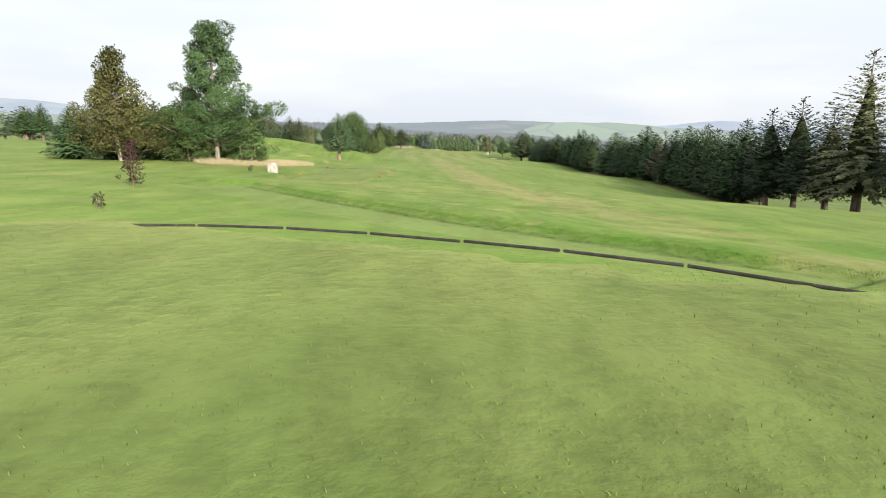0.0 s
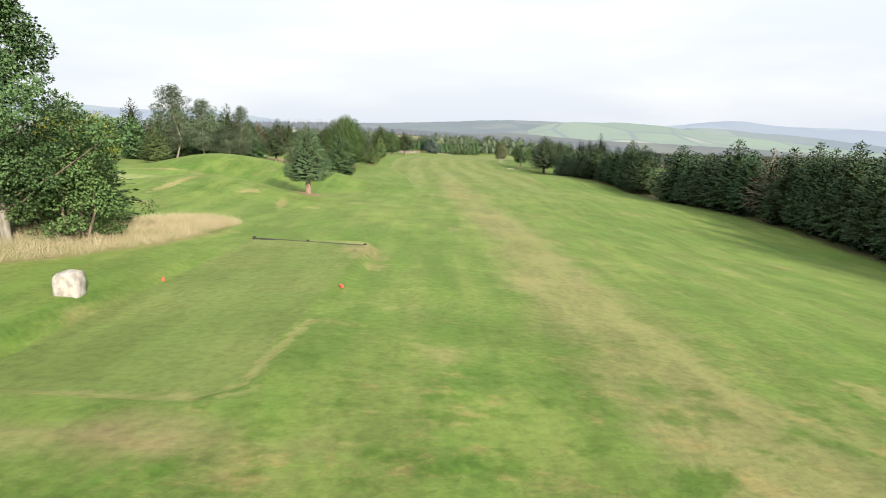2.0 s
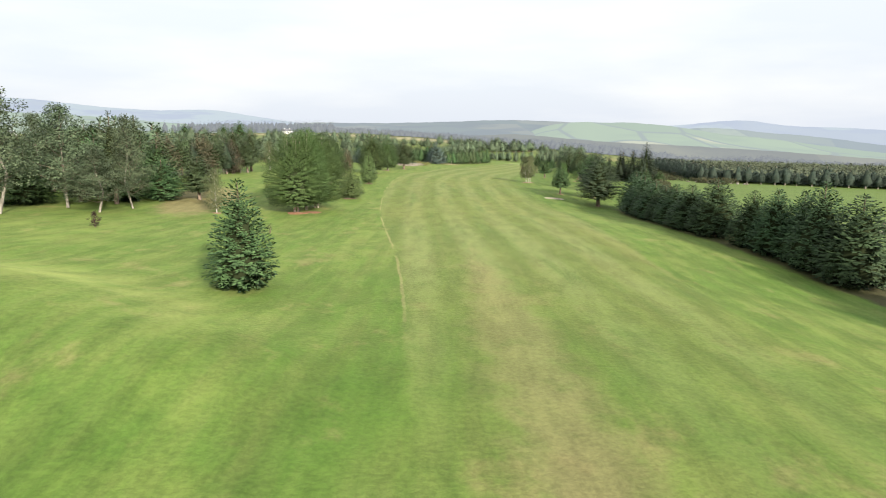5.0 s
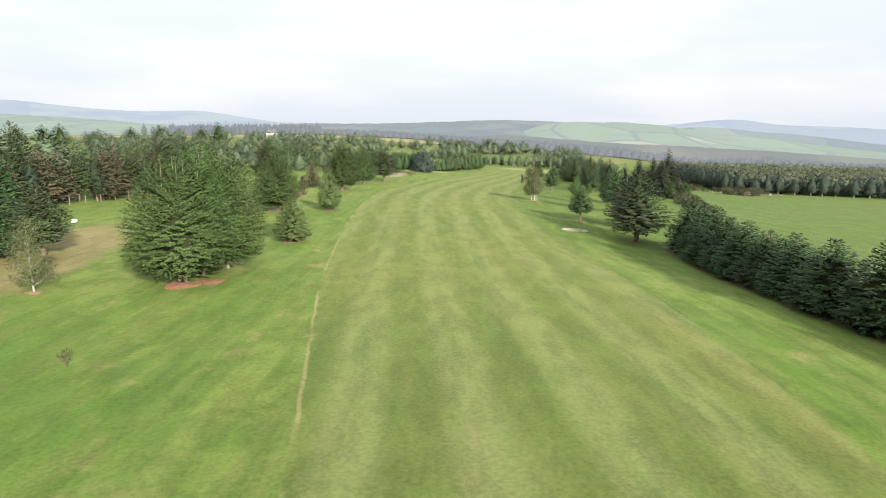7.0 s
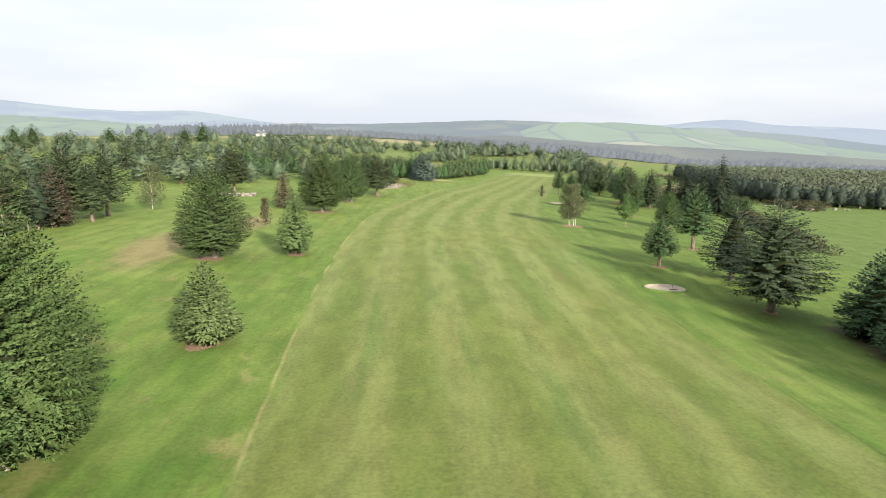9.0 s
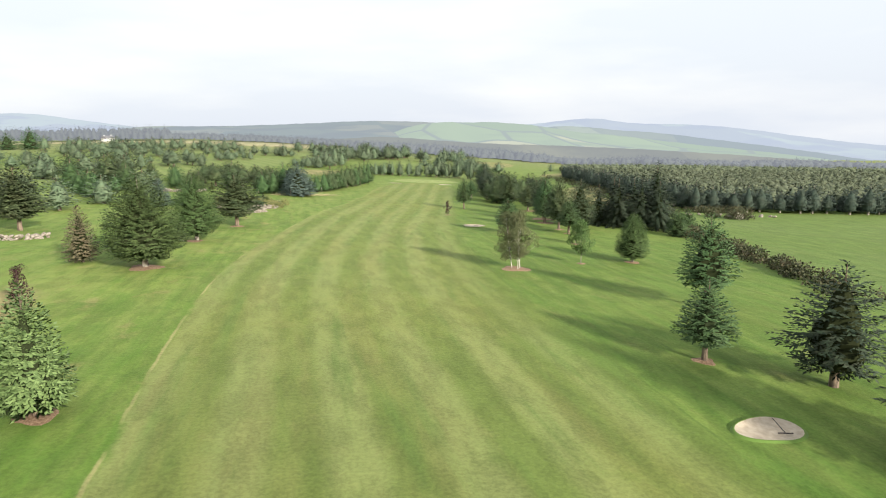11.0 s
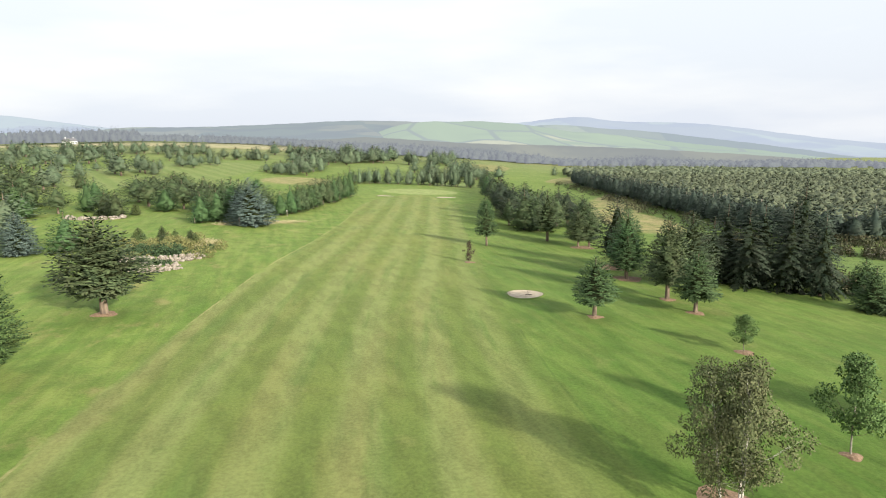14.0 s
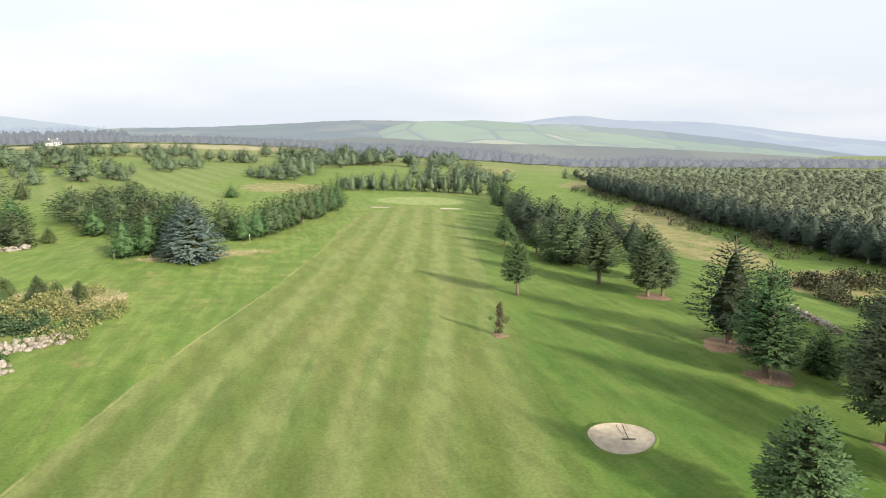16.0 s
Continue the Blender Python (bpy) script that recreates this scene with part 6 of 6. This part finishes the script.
rock = new("boulder")
rock.location = (-11.3, 41.2, ground_z(-11.3, 41.2))
bm = bmesh.new()
bmesh.ops.create_cube(bm, size=1.0)
bmesh.ops.subdivide_edges(bm, edges=bm.edges[:], cuts=5, use_grid_fill=True)
for v in bm.verts:
    d = v.co.normalized()
    v.co = v.co * 0.62 + d * 0.24
    v.co *= 1 + 0.12 * noise.noise(v.co * 3.0 + Vector((4, 1, 2)))
    v.co = Vector((v.co.x * (0.80 - 0.16 * v.co.z), v.co.y * 0.75, v.co.z * 0.95 + 0.32))
part("stone_body", bm, BOULDER, rock, smooth=True)
rock.scale = (0.78, 0.78, 0.78)
bm = bmesh.new()
box(bm, 0.08, -0.325, 0.5, 0.16, 0.02, 0.11, 0.0, 0.008)
part("plaque", bm, STEEL, rock, "small grey plaque")
tagged(rock, "squat pale grey boulder standing on the turf", "boulder")

for x, y, h in ((-11.3, 316.5, 1.3), (-19.0, 319.1, 1.0), (-3.4, 336.5, 1.1), (2.6, 356.0, 1.1), (8.4, 374.0, 1.1), (30.0, 118.0, 1.2)):
    p_ = new("marker_post")
    p_.location = (x, y, ground_z(x, y))
    tubes("shaft", [([(0, 0, -0.2), (0, 0, h)], [0.07, 0.065])], POSTWOOD, p_, 8)
    tubes("white_cap", [([(0, 0, h - 0.01), (0, 0, h + 0.22)], [0.075, 0.07])], WHITE, p_, 8)
    tagged(p_, "wooden marker post with a white painted top", "post", "marker posts")

for x, y, h in ((-8.5, 15.2, 0.45), (-20.0, 127.2, 1.0), (-12.3, 39.6, 0.5)):
    t_ = new("small_shrub")
    t_.location = (x, y, ground_z(x, y))
    g2 = np.random.default_rng(int(h * 100))
    tubes("twig", [([(0, 0, -0.05), (0.2 * math.cos(i * 1.3) * h, 0.2 * math.sin(i * 1.3) * h, h * (0.6 + 0.3 * (i % 3) / 2))], [0.012, 0.004]) for i in range(7)], BARK, t_, 5)
    v, f = leaf_clumps(g2, [(0, 0, h * 0.45), (0.1 * h, 0, h * 0.75), (-0.12 * h, 0.05, h * 0.6)], [h * 0.28, h * 0.2, h * 0.22], 900 / max(h, 0.5), 0.07)
    part_mesh("leaves", mesh_from("leaves", v, f, False), GORSE, t_)
    tagged(t_, "small brownish shrub in the turf", "shrub", "small shrubs")


for x, y in ((-42.8, 167.1),):
    b_ = new("tee_sign")
    b_.location = (x, y, ground_z(x, y))
    bm = bmesh.new()
    box(bm, 0, 0, 0.26, 0.62, 0.05, 0.34, 0.2, 0.02)
    part("panel", bm, WHITE, b_)
    for u in (-0.2, 0.2):
        tubes("leg", [([(u, 0.02, -0.15), (u, 0.02, 0.2)], [0.02, 0.02])], POSTWOOD, b_, 6)
    tagged(b_, "low white painted sign board on the turf", "sign")
for x, y in ((46.6, 146.0), (49.8, 147.2)):
    p_ = new("field_post")
    p_.location = (x, y, ground_z(x, y))
    tubes("shaft", [([(0, 0, -0.2), (0, 0, 1.35)], [0.08, 0.07])], POSTWOOD, p_, 8)
    tubes("cap", [([(0, 0, 1.34), (0, 0, 1.42)], [0.085, 0.06])], POSTWOOD, p_, 8)
    tagged(p_, "pale wooden post standing in the pasture", "post", "field posts")
stone_bank("stone_heap", [(45.5 + 5.5 * u + 0.2 * g.normal(), 145.6 + 1.6 * u + 0.2 * g.normal(), 0.12, 0.6 + 0.5 * g.random()) for u in np.arange(0, 1, 0.07)], "line of pale field stones in the pasture", "stone heap")
stone_bank("stone_heap", [(31.5 + 7 * g.random(), 146 + 18 * g.random(), 0.1, 0.35 + 0.5 * g.random()) for _ in range(26)], "scattered pale field stones behind the hedge", "stone heap")


# ---- white farmhouse on the plain ----
def house(x, y, w, d, h, roof_h, turn):
    thing = new("farmhouse")
    thing.matrix_basis = Matrix.Translation((x, y, ground_z(x, y))) @ Matrix.Rotation(radians(turn), 4, "Z")
    bm = bmesh.new()
    box(bm, 0, 0, h / 2 - 0.5, w, d, h + 1.0, 0, 0.05)
    part("wall", bm, WHITE, thing)
    bm = bmesh.new()
    a, b = w / 2 + 0.4, d / 2 + 0.4
    vs = [bm.verts.new(p) for p in ((-a, -b, h), (a, -b, h), (a, b, h), (-a, b, h), (-a, 0, h + roof_h), (a, 0, h + roof_h))]
    for q_ in ((0, 1, 5, 4), (2, 3, 4, 5), (0, 4, 3), (1, 2, 5), (3, 2, 1, 0)):
        bm.faces.new([vs[i] for i in q_])
    roof = part("roof", bm, SLATE, thing, "grey slate roof")
    for u in (-0.4, 0.4):
        bm = bmesh.new()
        box(bm, u * w, 0, h + roof_h + 0.3, 0.7, 0.6, 1.0, 0, 0.03)
        part("chimney", bm, WHITE, roof)
    for i in range(4):
        bm = bmesh.new()
        box(bm, (i - 1.5) * w * 0.22, -d / 2 - 0.02, h * 0.5, 1.3, 0.12, 1.5, 0, 0.02)
        part("window", bm, GLASS, thing)
    return tagged(thing, "white farmhouse with a grey pitched roof on the plain", "house")


house(-236, 962, 13, 8, 2.8, 3.4, 62)
house(-490, 760, 11, 7, 3.0, 2.6, -10)


# ---- hills all round the horizon ----
def hill(name, profile, near, far, foot, mat, seed, label):
    """A slope that rises from its foot (degrees) to the skyline (bearing, degrees) as seen from the middle of the walk."""
    ex, ey, ez = -4.0, 120.0, 7.0
    az = np.arange(profile[0][0], profile[-1][0] + 0.01, 0.5)
    top = spline(profile, az)
    u = np.linspace(0, 1, 22)
    A, U = np.meshgrid(np.radians(az), u)
    g2 = np.random.default_rng(seed)
    r = near + (far - near) * U
    wav = sum(np.sin(A * k * 9 + U * j + g2.random() * 6) for k, j in ((3, 5), (7, 9), (13, 14)))
    el = foot + (top[None, :] - foot) * U ** 0.8 + 0.035 * wav * U * (1 - U) * 3 + 0.012 * np.sin(A * 260 + seed) * U + 0.01 * np.sin(A * 611) * U
    z = ez + r * np.tan(np.radians(el))
    back = np.stack([ex + (far + 350) * np.sin(A[-1]), ey + (far + 350) * np.cos(A[-1]), z[-1] - 60], -1)[None]
    front = np.stack([ex + (near - 40) * np.sin(A[0]), ey + (near - 40) * np.cos(A[0]), z[0] - 25], -1)[None]
    V = np.concatenate([front, np.stack([ex + r * np.sin(A), ey + r * np.cos(A), z], -1), back])
    ny_, nx_ = V.shape[:2]
    qi = np.arange(nx_ * ny_).reshape(ny_, nx_)
    F = np.stack([qi[:-1, :-1].ravel(), qi[:-1, 1:].ravel(), qi[1:, 1:].ravel(), qi[1:, :-1].ravel()], 1)
    me = mesh_from(name, V.reshape(-1, 3), F)
    me.materials.append(mat)
    return tagged(new(name, me), label, "hill", kind="structure")


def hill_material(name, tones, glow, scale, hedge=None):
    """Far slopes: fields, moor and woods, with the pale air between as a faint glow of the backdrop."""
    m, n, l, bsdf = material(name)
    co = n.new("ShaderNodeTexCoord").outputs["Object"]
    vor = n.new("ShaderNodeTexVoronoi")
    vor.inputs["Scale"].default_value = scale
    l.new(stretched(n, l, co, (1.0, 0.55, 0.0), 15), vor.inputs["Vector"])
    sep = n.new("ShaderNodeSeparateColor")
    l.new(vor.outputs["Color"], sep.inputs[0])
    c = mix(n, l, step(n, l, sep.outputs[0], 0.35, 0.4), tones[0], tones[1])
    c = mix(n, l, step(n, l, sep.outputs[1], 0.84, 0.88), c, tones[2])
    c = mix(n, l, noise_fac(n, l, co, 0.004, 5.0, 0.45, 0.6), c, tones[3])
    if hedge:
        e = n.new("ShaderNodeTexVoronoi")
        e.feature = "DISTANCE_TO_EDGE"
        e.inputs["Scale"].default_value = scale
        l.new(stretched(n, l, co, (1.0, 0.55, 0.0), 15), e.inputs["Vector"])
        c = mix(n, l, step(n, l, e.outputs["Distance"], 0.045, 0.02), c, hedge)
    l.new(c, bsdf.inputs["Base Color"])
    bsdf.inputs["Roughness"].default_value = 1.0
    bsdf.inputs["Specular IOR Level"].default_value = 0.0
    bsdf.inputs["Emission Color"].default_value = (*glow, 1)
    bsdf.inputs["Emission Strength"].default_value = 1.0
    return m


# the third value of each is air haze, put in as emission
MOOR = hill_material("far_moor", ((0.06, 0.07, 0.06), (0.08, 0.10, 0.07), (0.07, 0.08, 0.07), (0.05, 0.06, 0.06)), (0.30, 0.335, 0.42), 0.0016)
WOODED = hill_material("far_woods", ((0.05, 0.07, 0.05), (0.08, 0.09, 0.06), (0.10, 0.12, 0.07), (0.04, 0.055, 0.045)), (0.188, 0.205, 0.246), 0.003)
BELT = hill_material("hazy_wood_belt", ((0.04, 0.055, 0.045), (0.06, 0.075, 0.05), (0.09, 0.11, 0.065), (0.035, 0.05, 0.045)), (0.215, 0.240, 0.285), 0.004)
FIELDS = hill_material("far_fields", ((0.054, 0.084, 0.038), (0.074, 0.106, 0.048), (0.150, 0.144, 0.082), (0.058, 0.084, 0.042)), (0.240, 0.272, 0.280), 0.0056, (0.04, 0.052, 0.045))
hill("hills_west", [(-75, 1.5), (-50, 2.0), (-37, 2.2), (-34, 2.08), (-29.5, 1.6), (-25, 1.36), (-21.4, 1.44), (-19.4, 1.24), (-17.8, 0.95), (-15.8, 0.66), (-14, 0.38), (-10, 0.34), (-5, 0.2), (0, 0.05), (6, -0.4)], 2700, 3700, -0.7, MOOR, 31, "hills on the skyline, blue-grey from haze put in as glow")
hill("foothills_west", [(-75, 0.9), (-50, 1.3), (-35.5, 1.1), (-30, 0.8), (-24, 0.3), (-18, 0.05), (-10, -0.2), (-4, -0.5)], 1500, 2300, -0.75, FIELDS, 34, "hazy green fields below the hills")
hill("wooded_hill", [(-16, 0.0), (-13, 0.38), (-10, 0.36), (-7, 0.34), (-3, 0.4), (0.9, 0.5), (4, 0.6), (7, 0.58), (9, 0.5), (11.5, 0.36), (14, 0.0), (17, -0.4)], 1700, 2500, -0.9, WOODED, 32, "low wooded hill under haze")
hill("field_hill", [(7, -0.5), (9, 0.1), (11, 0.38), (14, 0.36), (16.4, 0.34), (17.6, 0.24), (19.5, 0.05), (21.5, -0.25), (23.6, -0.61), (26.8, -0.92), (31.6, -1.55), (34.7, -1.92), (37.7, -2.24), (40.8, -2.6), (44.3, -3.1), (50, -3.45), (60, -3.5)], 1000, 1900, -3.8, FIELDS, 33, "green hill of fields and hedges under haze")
hill("hills_east", [(15, -0.2), (18.2, 0.06), (19.2, 0.1), (21.4, 0.28), (22.6, 0.4), (24, 0.52), (25.8, 0.46), (27.2, 0.24), (28.6, 0.06), (31, -0.03), (34.5, -0.22), (37, -0.5), (41, -1.1), (45, -1.65), (50, -2.05), (60, -2.2), (80, -2.2)], 2400, 3300, -3.4, MOOR, 35, "hills on the skyline, blue-grey from haze put in as glow")
# grey emission on this slope is valley haze too
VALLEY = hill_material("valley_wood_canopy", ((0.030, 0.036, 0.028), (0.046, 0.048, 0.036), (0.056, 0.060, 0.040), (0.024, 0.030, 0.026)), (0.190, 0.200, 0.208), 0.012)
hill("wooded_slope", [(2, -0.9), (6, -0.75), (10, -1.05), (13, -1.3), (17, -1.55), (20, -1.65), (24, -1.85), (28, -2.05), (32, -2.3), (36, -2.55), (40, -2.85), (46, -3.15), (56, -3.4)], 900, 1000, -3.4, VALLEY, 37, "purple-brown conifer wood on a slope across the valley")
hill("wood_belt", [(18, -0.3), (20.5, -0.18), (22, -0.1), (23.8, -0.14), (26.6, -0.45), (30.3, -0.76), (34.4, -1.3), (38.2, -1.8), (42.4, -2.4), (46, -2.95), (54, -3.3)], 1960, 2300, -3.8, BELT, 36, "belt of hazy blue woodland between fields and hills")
